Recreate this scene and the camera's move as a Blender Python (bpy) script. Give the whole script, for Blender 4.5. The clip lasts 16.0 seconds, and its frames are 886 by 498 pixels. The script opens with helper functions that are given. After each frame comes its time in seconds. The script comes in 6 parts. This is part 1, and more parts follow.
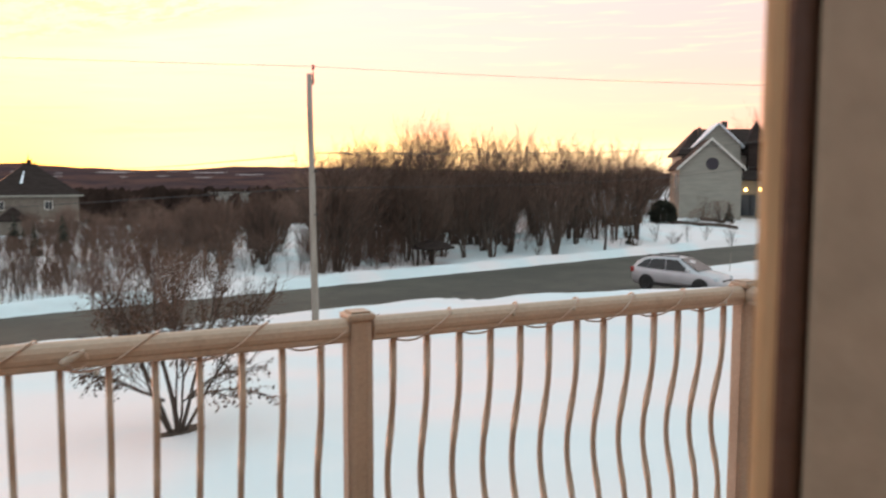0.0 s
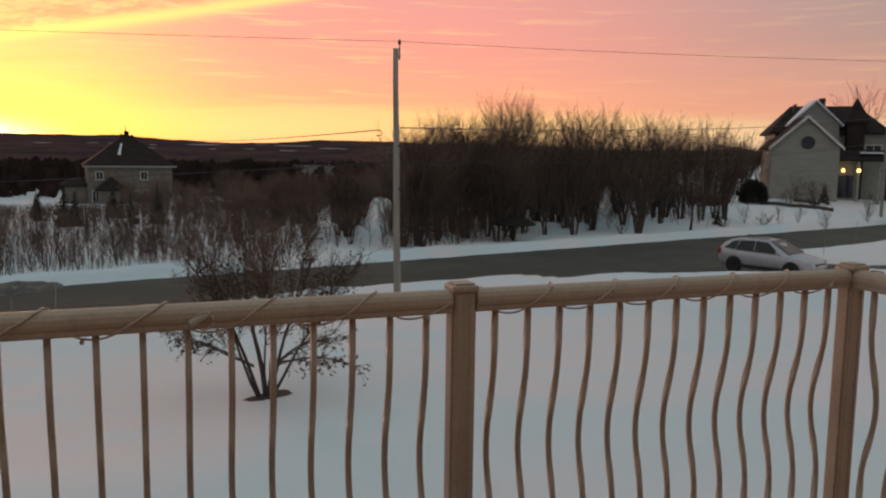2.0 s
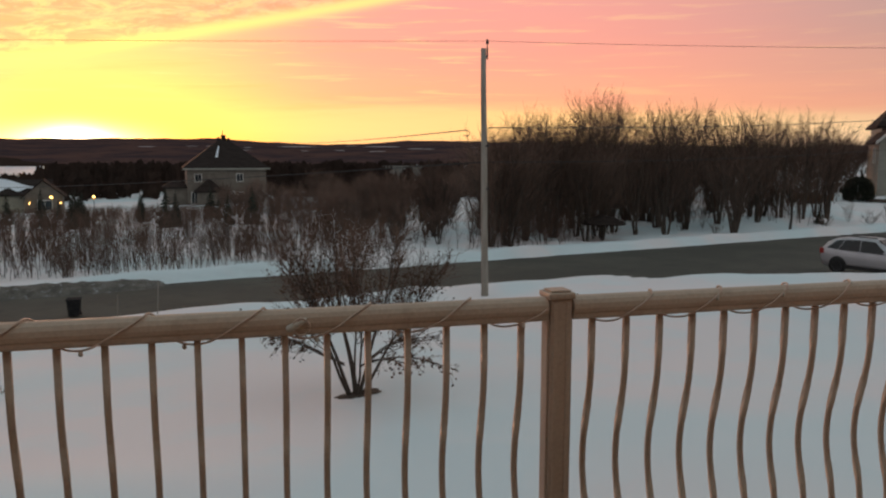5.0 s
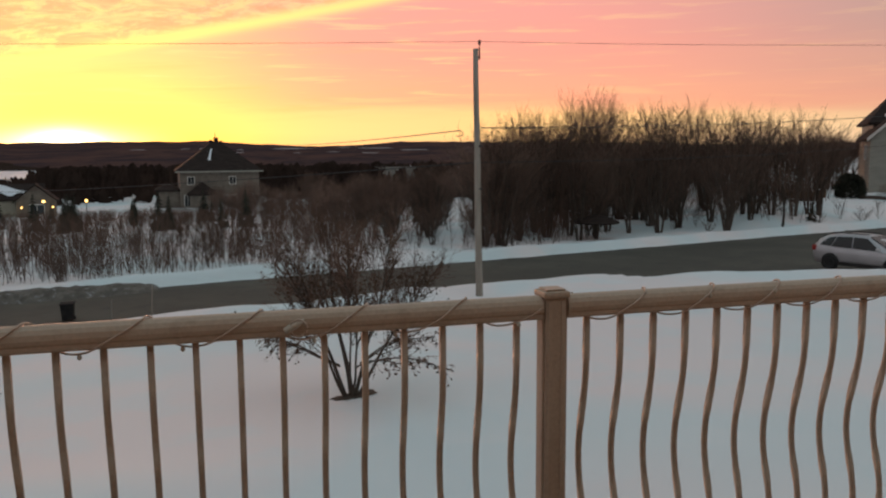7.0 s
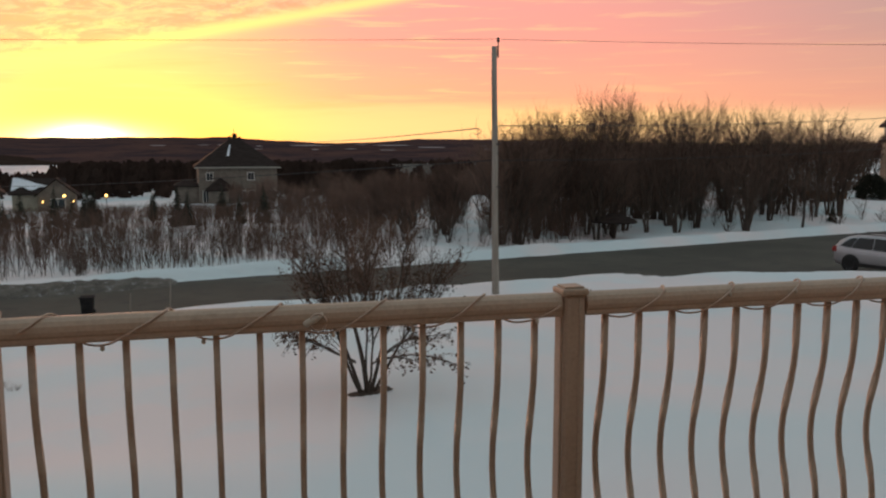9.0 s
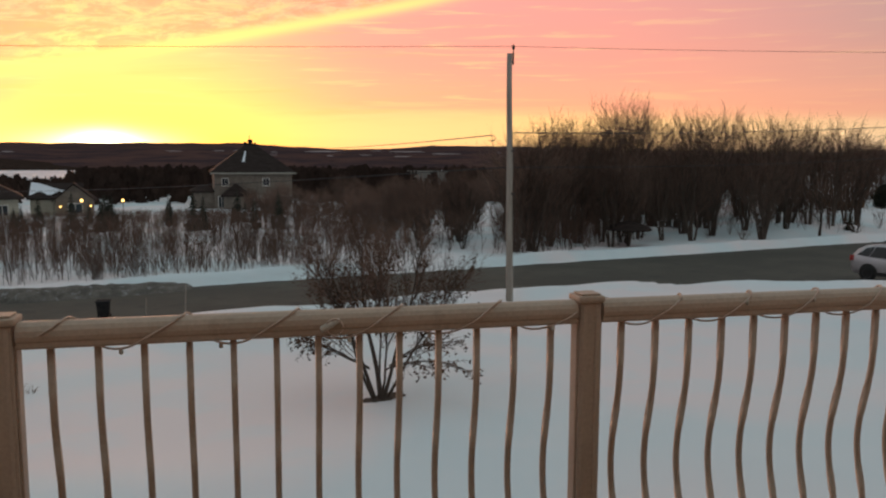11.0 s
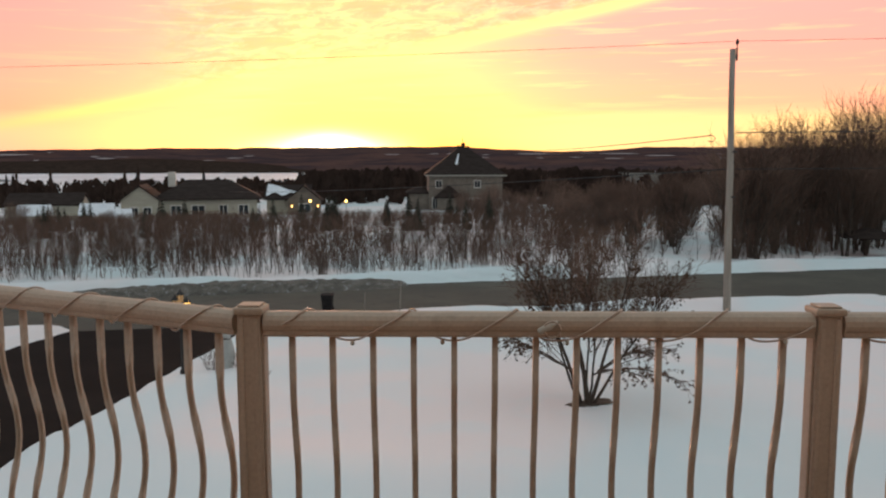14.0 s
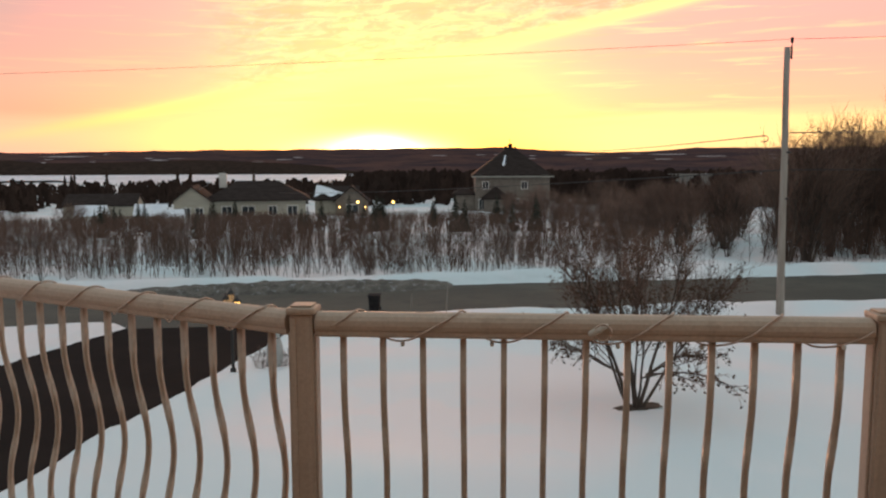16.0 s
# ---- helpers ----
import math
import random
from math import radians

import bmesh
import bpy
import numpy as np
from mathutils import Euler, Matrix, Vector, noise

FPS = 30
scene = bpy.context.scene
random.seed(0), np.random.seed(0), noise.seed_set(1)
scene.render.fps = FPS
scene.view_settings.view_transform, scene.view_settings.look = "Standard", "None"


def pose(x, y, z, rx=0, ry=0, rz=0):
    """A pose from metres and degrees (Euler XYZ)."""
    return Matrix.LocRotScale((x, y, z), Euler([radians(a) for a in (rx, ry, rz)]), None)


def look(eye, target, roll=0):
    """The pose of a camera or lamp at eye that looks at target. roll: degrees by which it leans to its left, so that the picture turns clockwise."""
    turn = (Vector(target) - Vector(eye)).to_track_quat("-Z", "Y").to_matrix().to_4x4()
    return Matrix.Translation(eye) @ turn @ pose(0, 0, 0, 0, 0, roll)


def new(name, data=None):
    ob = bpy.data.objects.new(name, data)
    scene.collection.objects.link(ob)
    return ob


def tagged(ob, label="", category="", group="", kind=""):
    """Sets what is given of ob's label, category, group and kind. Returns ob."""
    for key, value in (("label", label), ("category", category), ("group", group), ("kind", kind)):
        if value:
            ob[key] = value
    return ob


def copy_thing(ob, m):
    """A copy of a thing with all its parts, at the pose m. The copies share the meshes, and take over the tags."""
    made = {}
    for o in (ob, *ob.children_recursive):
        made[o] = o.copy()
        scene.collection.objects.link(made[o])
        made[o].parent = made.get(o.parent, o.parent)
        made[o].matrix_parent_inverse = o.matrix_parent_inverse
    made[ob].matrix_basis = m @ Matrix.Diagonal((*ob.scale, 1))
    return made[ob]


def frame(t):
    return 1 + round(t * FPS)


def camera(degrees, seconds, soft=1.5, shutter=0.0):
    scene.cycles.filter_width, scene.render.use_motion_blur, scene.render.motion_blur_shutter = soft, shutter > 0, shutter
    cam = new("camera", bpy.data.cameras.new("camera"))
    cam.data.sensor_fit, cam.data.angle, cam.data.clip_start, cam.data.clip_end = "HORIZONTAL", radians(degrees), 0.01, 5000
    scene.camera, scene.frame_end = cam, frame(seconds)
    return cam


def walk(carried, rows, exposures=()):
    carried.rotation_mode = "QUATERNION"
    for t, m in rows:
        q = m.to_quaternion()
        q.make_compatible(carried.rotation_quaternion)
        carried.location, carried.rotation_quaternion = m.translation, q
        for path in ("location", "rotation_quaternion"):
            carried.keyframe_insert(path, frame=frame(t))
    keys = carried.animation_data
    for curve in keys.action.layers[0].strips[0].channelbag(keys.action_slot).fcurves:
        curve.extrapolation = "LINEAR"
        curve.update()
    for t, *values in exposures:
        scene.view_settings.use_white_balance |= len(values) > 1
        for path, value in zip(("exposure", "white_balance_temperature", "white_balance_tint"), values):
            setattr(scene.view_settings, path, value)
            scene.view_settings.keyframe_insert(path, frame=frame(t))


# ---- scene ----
cam = camera(57.6, 16.0, 2.2, 0.6)
PATH = [
    (0, (-0.15, -0.105, 1.483), (0.828, 1.631, 1.308), 0.1),
    (0.3, (-0.195, -0.119, 1.501), (0.744, 1.636, 1.297), 0.5),
    (0.5, (-0.197, -0.107, 1.48), (0.73, 1.654, 1.278), 0.3),
    (1, (-0.204, -0.113, 1.473), (0.694, 1.659, 1.247), 0.4),
    (1.5, (-0.222, -0.116, 1.48), (0.631, 1.676, 1.235), 0.6),
    (2, (-0.239, -0.123, 1.483), (0.56, 1.695, 1.247), 0.8),
    (2.5, (-0.237, -0.107, 1.494), (0.555, 1.713, 1.243), 0.9),
    (3, (-0.223, -0.043, 1.492), (0.458, 1.819, 1.226), 0.3),
    (3.5, (-0.219, -0.035, 1.487), (0.358, 1.86, 1.215), 0.5),
    (4, (-0.227, -0.059, 1.489), (0.368, 1.833, 1.231), 0.3),
    (4.5, (-0.245, -0.074, 1.495), (0.359, 1.816, 1.245), 0.1),
    (5, (-0.245, -0.079, 1.497), (0.352, 1.815, 1.258), 0.1),
    (7.5, (-0.26, -0.112, 1.499), (0.352, 1.777, 1.261), -0.5),
    (8, (-0.264, -0.126, 1.499), (0.332, 1.768, 1.258), -0.3),
    (8.5, (-0.261, -0.114, 1.497), (0.32, 1.784, 1.257), -0.1),
    (9, (-0.264, -0.102, 1.495), (0.308, 1.799, 1.252), 0.0),
    (11.5, (-0.273, -0.104, 1.494), (0.238, 1.816, 1.27), 0.5),
    (12, (-0.274, -0.089, 1.485), (0.138, 1.852, 1.231), 0.2),
    (12.5, (-0.277, -0.088, 1.489), (-0.041, 1.878, 1.207), 0.1),
    (13, (-0.289, -0.101, 1.494), (-0.21, 1.881, 1.24), -0.2),
    (13.5, (-0.298, -0.111, 1.495), (-0.263, 1.876, 1.267), -0.1),
    (14, (-0.303, -0.106, 1.496), (-0.27, 1.881, 1.274), -0.1),
    (14.5, (-0.303, -0.098, 1.496), (-0.299, 1.889, 1.272), -0.4),
    (15, (-0.305, -0.099, 1.497), (-0.332, 1.888, 1.269), -0.4),
    (15.5, (-0.309, -0.116, 1.498), (-0.371, 1.869, 1.269), -0.3),
    (16, (-0.313, -0.113, 1.499), (-0.395, 1.873, 1.28), -0.2),
]
EXPOSURES = [(0.0, 1.3), (0.2, 1.0), (0.5, 0.55), (1.0, 0.08), (1.5, -0.05), (4.0, 0.0), (9.0, 0.05), (12.5, 0.06), (13.0, 0.3), (14.0, 0.48), (16.0, 0.5)]
walk(cam, [(t, look(eye, target, roll)) for t, eye, target, roll in PATH], EXPOSURES)

# ---- light ----
SUN_AZ, SUN_EL = -7.0, 1.6          # degrees right of +y, and above the horizon


def srgb(r, g, b, k=1.0):
    f = lambda v: ((v / 255 + 0.055) / 1.055) ** 2.4 if v > 10 else v / 255 / 12.92
    return (f(r) * k, f(g) * k, f(b) * k, 1)


class Nodes:
    """Short hand for building a node tree."""

    def __init__(self, tree):
        self.t = tree
        tree.nodes.clear()

    def add(self, kind, **kw):
        n = self.t.nodes.new(kind)
        for k, v in kw.items():
            if k == "op":
                n.operation = v
            elif k == "blend":
                n.data_type, n.blend_type = "RGBA", v
        return n

    def put(self, socket, v):
        if isinstance(v, bpy.types.NodeSocket):
            self.t.links.new(v, socket)
        elif v is not None:
            socket.default_value = v

    def m(self, op, a, b=None, c=None, clamp=False):
        n = self.add("ShaderNodeMath", op=op)
        n.use_clamp = clamp
        for i, v in enumerate((a, b, c)):
            if v is not None:
                self.put(n.inputs[i], v)
        return n.outputs[0]

    def step(self, v, lo, hi):
        n = self.add("ShaderNodeMapRange")
        n.interpolation_type = "SMOOTHSTEP"
        self.put(n.inputs[0], v)
        n.inputs[1].default_value, n.inputs[2].default_value = lo, hi
        return n.outputs[0]

    def mix(self, f, a, b, blend="MIX"):
        n = self.add("ShaderNodeMix", blend=blend)
        self.put(n.inputs[0], f)
        self.put(n.inputs[6], a)
        self.put(n.inputs[7], b)
        return n.outputs[2]

    def ramp(self, f, stops, interp="LINEAR"):
        n = self.add("ShaderNodeValToRGB")
        n.color_ramp.interpolation = interp
        els = n.color_ramp.elements
        while len(els) < len(stops):
            els.new(0.5)
        for e, (p, col) in zip(els, stops):
            e.position, e.color = p, col
        self.put(n.inputs[0], f)
        return n.outputs[0]

    def noise(self, vec, scale, detail=4.0, rough=0.55, dist=0.0):
        n = self.add("ShaderNodeTexNoise")
        self.put(n.inputs["Vector"], vec)
        n.inputs["Scale"].default_value, n.inputs["Detail"].default_value = scale, detail
        n.inputs["Roughness"].default_value, n.inputs["Distortion"].default_value = rough, dist
        return n.outputs[0]

    def xyz(self, x, y, z=0.0):
        n = self.add("ShaderNodeCombineXYZ")
        for i, v in enumerate((x, y, z)):
            self.put(n.inputs[i], v)
        return n.outputs[0]


def make_world():
    world = bpy.data.worlds.new("sunset_sky")
    scene.world = world
    world.use_nodes = True
    N = Nodes(world.node_tree)
    co = N.add("ShaderNodeTexCoord").outputs["Generated"]
    sep = N.add("ShaderNodeSeparateXYZ")
    N.put(sep.inputs[0], co)
    x, y, z = sep.outputs
    az = N.m("MULTIPLY", N.m("ARCTAN2", x, y), 180 / math.pi)
    a = N.m("SUBTRACT", az, SUN_AZ)
    e = N.m("MULTIPLY", N.m("ARCSINE", N.m("MINIMUM", N.m("MAXIMUM", z, -1.0), 1.0)), 180 / math.pi)
    right = N.m("MAXIMUM", a, 0.0)
    left = N.m("MULTIPLY", N.m("MAXIMUM", N.m("MULTIPLY", a, -1.0), 0.0), 2.5)
    b = N.m("ADD", right, left)
    # soft, level bands of thin cloud bend the layers a little
    wob = N.noise(N.xyz(N.m("MULTIPLY", a, 0.045), N.m("MULTIPLY", e, 0.55)), 1.0, 5.0, 0.6, 0.4)
    ew = N.m("ADD", e, N.m("MULTIPLY", N.m("SUBTRACT", wob, 0.5), N.m("MINIMUM", N.m("MULTIPLY", N.m("MAXIMUM", e, 0.0), 0.75), 3.2)))
    f = N.m("DIVIDE", N.m("MAXIMUM", ew, 0.0), 90.0, clamp=True)
    d = lambda deg: deg / 90
    hi = [(d(26), srgb(*ZEN1)), (d(48), srgb(*ZEN2)), (1.0, srgb(*ZEN3))]
    A = N.ramp(f, [(0, srgb(255, 196, 72)), (d(1.6), srgb(255, 212, 116)), (d(4), srgb(255, 194, 114)), (d(8), srgb(252, 178, 126)), (d(12), srgb(244, 162, 130))] + hi)
    B = N.ramp(f, [(0, srgb(250, 198, 146)), (d(1.4), srgb(255, 208, 146)), (d(2.4), srgb(254, 200, 140)), (d(3.4), srgb(249, 160, 132)), (d(7), srgb(243, 145, 134)), (d(12), srgb(232, 148, 142))] + hi)
    C = N.ramp(f, [(0, srgb(222, 194, 164)), (d(1.8), srgb(228, 194, 158)), (d(3.2), srgb(214, 148, 134)), (d(7), srgb(180, 140, 134)), (d(12), srgb(164, 142, 140))] + hi)
    D = N.ramp(f, [(0, srgb(*BACK0)), (d(15), srgb(*BACK1))] + hi)
    col = N.mix(N.step(b, 2, 19), A, B)
    col = N.mix(N.step(b, 30, 62), col, C)
    col = N.mix(N.step(b, 75, 140), col, D)
    # mottled cloud above a slanting edge, lit from below
    line = N.m("ADD", 6.3, N.m("MULTIPLY", a, 0.2))
    over = N.m("SUBTRACT", e, line)
    mott = N.noise(N.xyz(N.m("MULTIPLY", a, 0.30), N.m("MULTIPLY", N.m("SUBTRACT", e, N.m("MULTIPLY", a, 0.1)), 1.15)), 1.0, 7.0, 0.68, 0.8)
    streak = N.noise(N.xyz(N.m("MULTIPLY", a, 0.09), N.m("MULTIPLY", N.m("SUBTRACT", e, N.m("MULTIPLY", a, 0.06)), 1.5)), 1.0, 5.0, 0.6, 0.3)
    zone = N.m("MULTIPLY", N.step(over, -0.2, 0.5), N.m("SUBTRACT", 1.0, N.step(b, 14, 34)))
    zone = N.m("MULTIPLY", zone, N.m("SUBTRACT", 1.0, N.step(e, 18, 34)))
    pinkish = N.step(mott, 0.44, 0.58)
    col = N.mix(N.m("MULTIPLY", zone, N.m("MULTIPLY", pinkish, 0.9)), col, srgb(234, 142, 108))
    col = N.mix(N.m("MULTIPLY", zone, N.m("MULTIPLY", N.step(mott, 0.56, 0.36), 0.5)), col, srgb(255, 222, 124))
    # small ripples of cloud, finer than the mottling
    rip = N.noise(N.xyz(N.m("MULTIPLY", a, 0.8), N.m("MULTIPLY", N.m("SUBTRACT", e, N.m("MULTIPLY", a, 0.12)), 2.7)), 1.0, 5.0, 0.62, 1.1)
    col = N.mix(N.m("MULTIPLY", zone, N.m("MULTIPLY", N.step(rip, 0.50, 0.64), 0.62)), col, srgb(232, 146, 100))
    thin = N.noise(N.xyz(N.m("MULTIPLY", a, 0.14), N.m("MULTIPLY", e, 2.6), 4.0), 1.0, 4.0, 0.6, 0.5)
    band = N.m("MULTIPLY", N.step(thin, 0.54, 0.68), N.m("MULTIPLY", N.step(e, 2.0, 4.5), N.m("SUBTRACT", 1.0, N.step(e, 12, 20))))
    col = N.mix(N.m("MULTIPLY", band, N.m("SUBTRACT", 0.45, N.m("MULTIPLY", N.step(b, 20, 50), 0.30))), col, srgb(255, 206, 140))
    low = N.m("MULTIPLY", N.step(streak, 0.50, 0.70), N.m("MULTIPLY", N.step(e, 1.5, 4.0), N.m("SUBTRACT", 1.0, N.step(e, 14, 26))))
    col = N.mix(N.m("MULTIPLY", low, N.m("SUBTRACT", 0.55, N.m("MULTIPLY", N.step(b, 10, 32), 0.50))), col, srgb(246, 164, 108))
    edge = N.m("MULTIPLY", N.m("POWER", 2.718, N.m("MULTIPLY", N.m("POWER", N.m("ABSOLUTE", N.m("DIVIDE", over, 0.42)), 2.0), -1.0)), N.m("MULTIPLY", N.step(a, -30, -10), N.m("SUBTRACT", 1.0, N.step(a, 20, 30))))
    col = N.mix(N.m("MULTIPLY", edge, 0.8), col, srgb(255, 234, 122))
    # the glare about the setting sun
    q = N.m("ADD", N.m("POWER", N.m("ABSOLUTE", N.m("DIVIDE", a, 4.0)), 2.0), N.m("POWER", N.m("ABSOLUTE", N.m("DIVIDE", N.m("SUBTRACT", e, 0.6), 0.9)), 2.0))
    glow = N.m("POWER", 2.718, N.m("MULTIPLY", q, -1.0))
    q2 = N.m("ADD", N.m("POWER", N.m("ABSOLUTE", N.m("DIVIDE", a, 7.5)), 2.0), N.m("POWER", N.m("ABSOLUTE", N.m("DIVIDE", e, 3.8)), 2.0))
    glow2 = N.m("POWER", 2.718, N.m("MULTIPLY", q2, -1.0))
    col = N.mix(N.m("MULTIPLY", glow2, 0.62), col, srgb(255, 230, 126))
    col = N.mix(1.0, col, N.mix(glow, (0, 0, 0, 1), (1.8, 1.6, 1.0, 1)), "ADD")
    # the sun's own core, just sinking behind the ridge
    q3 = N.m("ADD", N.m("POWER", N.m("ABSOLUTE", N.m("DIVIDE", a, 1.7)), 2.0), N.m("POWER", N.m("ABSOLUTE", N.m("DIVIDE", N.m("SUBTRACT", e, 0.6), 0.8)), 2.0))
    col = N.mix(1.0, col, N.mix(N.m("POWER", 2.718, N.m("MULTIPLY", q3, -1.0)), (0, 0, 0, 1), (3.0, 2.8, 2.2, 1)), "ADD")
    # rosier on the side away from the thicket
    col = N.mix(N.m("MULTIPLY", N.step(a, -3, -17), N.step(e, 30, 18)), col, N.mix(1.0, col, (1.0, 0.77, 0.85, 1), "MULTIPLY"))
    col = N.mix(N.m("MULTIPLY", N.step(a, -9, -22), N.step(e, 5.0, 2.5)), col, N.mix(1.0, col, (1.0, 0.80, 0.92, 1), "MULTIPLY"))
    col = N.mix(N.step(e, -0.5, -4.0), col, srgb(120, 112, 112))
    sky = N.add("ShaderNodeTexSky")
    sky.sky_type = "NISHITA"
    sky.sun_disc = False
    sky.sun_elevation, sky.sun_rotation = radians(SUN_EL), radians(SUN_AZ)
    col = N.mix(0.05, col, sky.outputs[0], "ADD")
    bg = N.add("ShaderNodeBackground")
    N.put(bg.inputs[0], col)
    bg.inputs[1].default_value = 1.0
    N.t.links.new(bg.outputs[0], N.add("ShaderNodeOutputWorld").inputs[0])


ZEN1, ZEN2, ZEN3 = (172, 160, 157), (147, 163, 166), (144, 166, 173)
BACK0, BACK1 = (123, 140, 144), (133, 152, 156)
make_world()

sun = new("sun", bpy.data.lights.new("sun", "SUN"))
sun.data.energy, sun.data.angle, sun.data.color = 0.8, radians(8), (1.0, 0.50, 0.34)
s_az, s_el = radians(SUN_AZ), radians(SUN_EL)
to_sun = Vector((math.sin(s_az) * math.cos(s_el), math.cos(s_az) * math.cos(s_el), math.sin(s_el)))
sun.matrix_world = look((0, 0, 30), Vector((0, 0, 30)) - to_sun)


# ---- materials ----
def material(name, c1, c2, rough=0.7, scale=4.0, fine=60.0, bump=0.2, metal=0.0, dist=0.02, spec=0.4, stretch=(1, 1, 1), third=None, per_object=0.0):
    """Two tones by broad noise, a fine grain in colour and relief; sizes in metres."""
    mat = bpy.data.materials.new(name)
    mat.use_nodes = True
    N = Nodes(mat.node_tree)
    co = N.add("ShaderNodeTexCoord").outputs["Object"]
    mp = N.add("ShaderNodeMapping")
    N.put(mp.inputs[0], co)
    mp.inputs[3].default_value = stretch
    v = mp.outputs[0]
    broad = N.noise(v, scale, 5.0, 0.6)
    grain = N.noise(v, fine, 3.0, 0.6)
    col = N.mix(N.step(broad, 0.36, 0.64), (*c1, 1), (*c2, 1))
    if third:
        col = N.mix(N.m("MULTIPLY", N.step(N.noise(v, scale * 2.7, 6.0, 0.65), 0.56, 0.68), 0.8), col, (*third, 1))
    g = N.m("ADD", 0.78, N.m("MULTIPLY", grain, 0.44))
    if per_object:
        g = N.m("MULTIPLY", g, N.m("ADD", 1 - per_object / 2, N.m("MULTIPLY", N.add("ShaderNodeObjectInfo").outputs["Random"], per_object)))
    col = N.mix(1.0, col, N.xyz(g, g, g), "MULTIPLY")
    p = N.add("ShaderNodeBsdfPrincipled")
    N.put(p.inputs["Base Color"], col)
    N.put(p.inputs["Roughness"], N.m("ADD", rough - 0.08, N.m("MULTIPLY", broad, 0.16), clamp=True))
    p.inputs["Metallic"].default_value = metal
    p.inputs["Specular IOR Level"].default_value = spec
    if bump:
        bp = N.add("ShaderNodeBump")
        bp.inputs["Strength"].default_value, bp.inputs["Distance"].default_value = bump, dist
        N.put(bp.inputs["Height"], N.m("ADD", grain, N.m("MULTIPLY", broad, 1.5)))
        N.put(p.inputs["Normal"], bp.outputs[0])
    N.t.links.new(p.outputs[0], N.add("ShaderNodeOutputMaterial").inputs[0])
    return mat


def lamp_material(name, col, strength):
    mat = bpy.data.materials.new(name)
    mat.use_nodes = True
    N = Nodes(mat.node_tree)
    em = N.add("ShaderNodeEmission")
    em.inputs[0].default_value, em.inputs[1].default_value = (*col, 1), strength
    N.t.links.new(em.outputs[0], N.add("ShaderNodeOutputMaterial").inputs[0])
    return mat


def glass_material(name, tint=(0.03, 0.035, 0.04), rough=0.06):
    mat = bpy.data.materials.new(name)
    mat.use_nodes = True
    N = Nodes(mat.node_tree)
    p = N.add("ShaderNodeBsdfPrincipled")
    p.inputs["Base Color"].default_value = (*tint, 1)
    p.inputs["Roughness"].default_value = rough
    N.t.links.new(p.outputs[0], N.add("ShaderNodeOutputMaterial").inputs[0])
    return mat


def snow_material():
    """Wind-smoothed snow with a very fine grain. Sunset pink and shade cyan are painted in, in patches metres wide."""
    mat = bpy.data.materials.new("snow")
    mat.use_nodes = True
    N = Nodes(mat.node_tree)
    co = N.add("ShaderNodeTexCoord").outputs["Object"]
    broad = N.noise(co, 0.14, 1.6, 0.5, 0.6)
    cool_tint = N.noise(co, 0.55, 2.0, 0.5, 0.3)
    grain = N.noise(co, 55.0, 2.0, 0.6)
    # pink sunset light and bluish shade put into the base colour by noise
    col = N.mix(N.step(broad, 0.38, 0.60), (0.70, 0.785, 0.81, 1), (0.84, 0.775, 0.775, 1))
    col = N.mix(N.m("MULTIPLY", N.step(cool_tint, 0.50, 0.66), 0.5), col, (0.75, 0.80, 0.82, 1))
    p = N.add("ShaderNodeBsdfPrincipled")
    N.put(p.inputs["Base Color"], col)
    N.put(p.inputs["Roughness"], N.m("ADD", 0.68, N.m("MULTIPLY", grain, 0.16)))
    p.inputs["Specular IOR Level"].default_value = 0.25
    bp = N.add("ShaderNodeBump")
    bp.inputs["Strength"].default_value, bp.inputs["Distance"].default_value = 0.10, 0.01
    N.put(bp.inputs["Height"], grain)
    N.put(p.inputs["Normal"], bp.outputs[0])
    N.t.links.new(p.outputs[0], N.add("ShaderNodeOutputMaterial").inputs[0])
    return mat


SNOW = snow_material()
ROOF_SNOW = material("roof_snow", (0.80, 0.82, 0.86), (0.74, 0.77, 0.83), 0.75, 0.8, 9.0, 0.3, spec=0.25)
SLUSH = material("dirty_snow", (0.17, 0.15, 0.13), (0.10, 0.088, 0.075), 0.8, 1.6, 12.0, 0.8, dist=0.08, third=(0.34, 0.34, 0.35))
ASPHALT = material("asphalt_road", (0.086, 0.078, 0.066), (0.114, 0.103, 0.086), 0.85, 0.35, 40.0, 0.3, dist=0.01, spec=0.2, third=(0.07, 0.066, 0.06))
DRIVE = material("asphalt_drive", (0.017, 0.0145, 0.014), (0.023, 0.019, 0.018), 0.95, 0.5, 30.0, 0.3, dist=0.01, spec=0.03)
ICE = material("lake_ice", (0.66, 0.66, 0.70), (0.80, 0.80, 0.84), 0.6, 0.004, 0.05, 0.0, spec=0.2)
CLEARING = material("far_clearings", (0.30, 0.25, 0.25), (0.42, 0.36, 0.36), 0.9, 0.01, 0.05, 0.0, spec=0.0)
# the reddish sunset haze of distance is mixed into the hills' base colours
HILL = material("far_woods_hazed", (0.060, 0.042, 0.046), (0.115, 0.064, 0.056), 0.95, 0.0035, 0.05, 0.0, spec=0.0, stretch=(1, 2.2, 6), third=(0.035, 0.028, 0.030))
FARWOOD = material("distant_woods", (0.036, 0.025, 0.021), (0.054, 0.036, 0.029), 0.95, 0.05, 2.0, 0.0, spec=0.0)
ALU = material("beige_aluminium", (0.45, 0.335, 0.25), (0.51, 0.38, 0.285), 0.55, 2.5, 90.0, 0.06, dist=0.002, spec=0.4, third=(0.42, 0.31, 0.225))
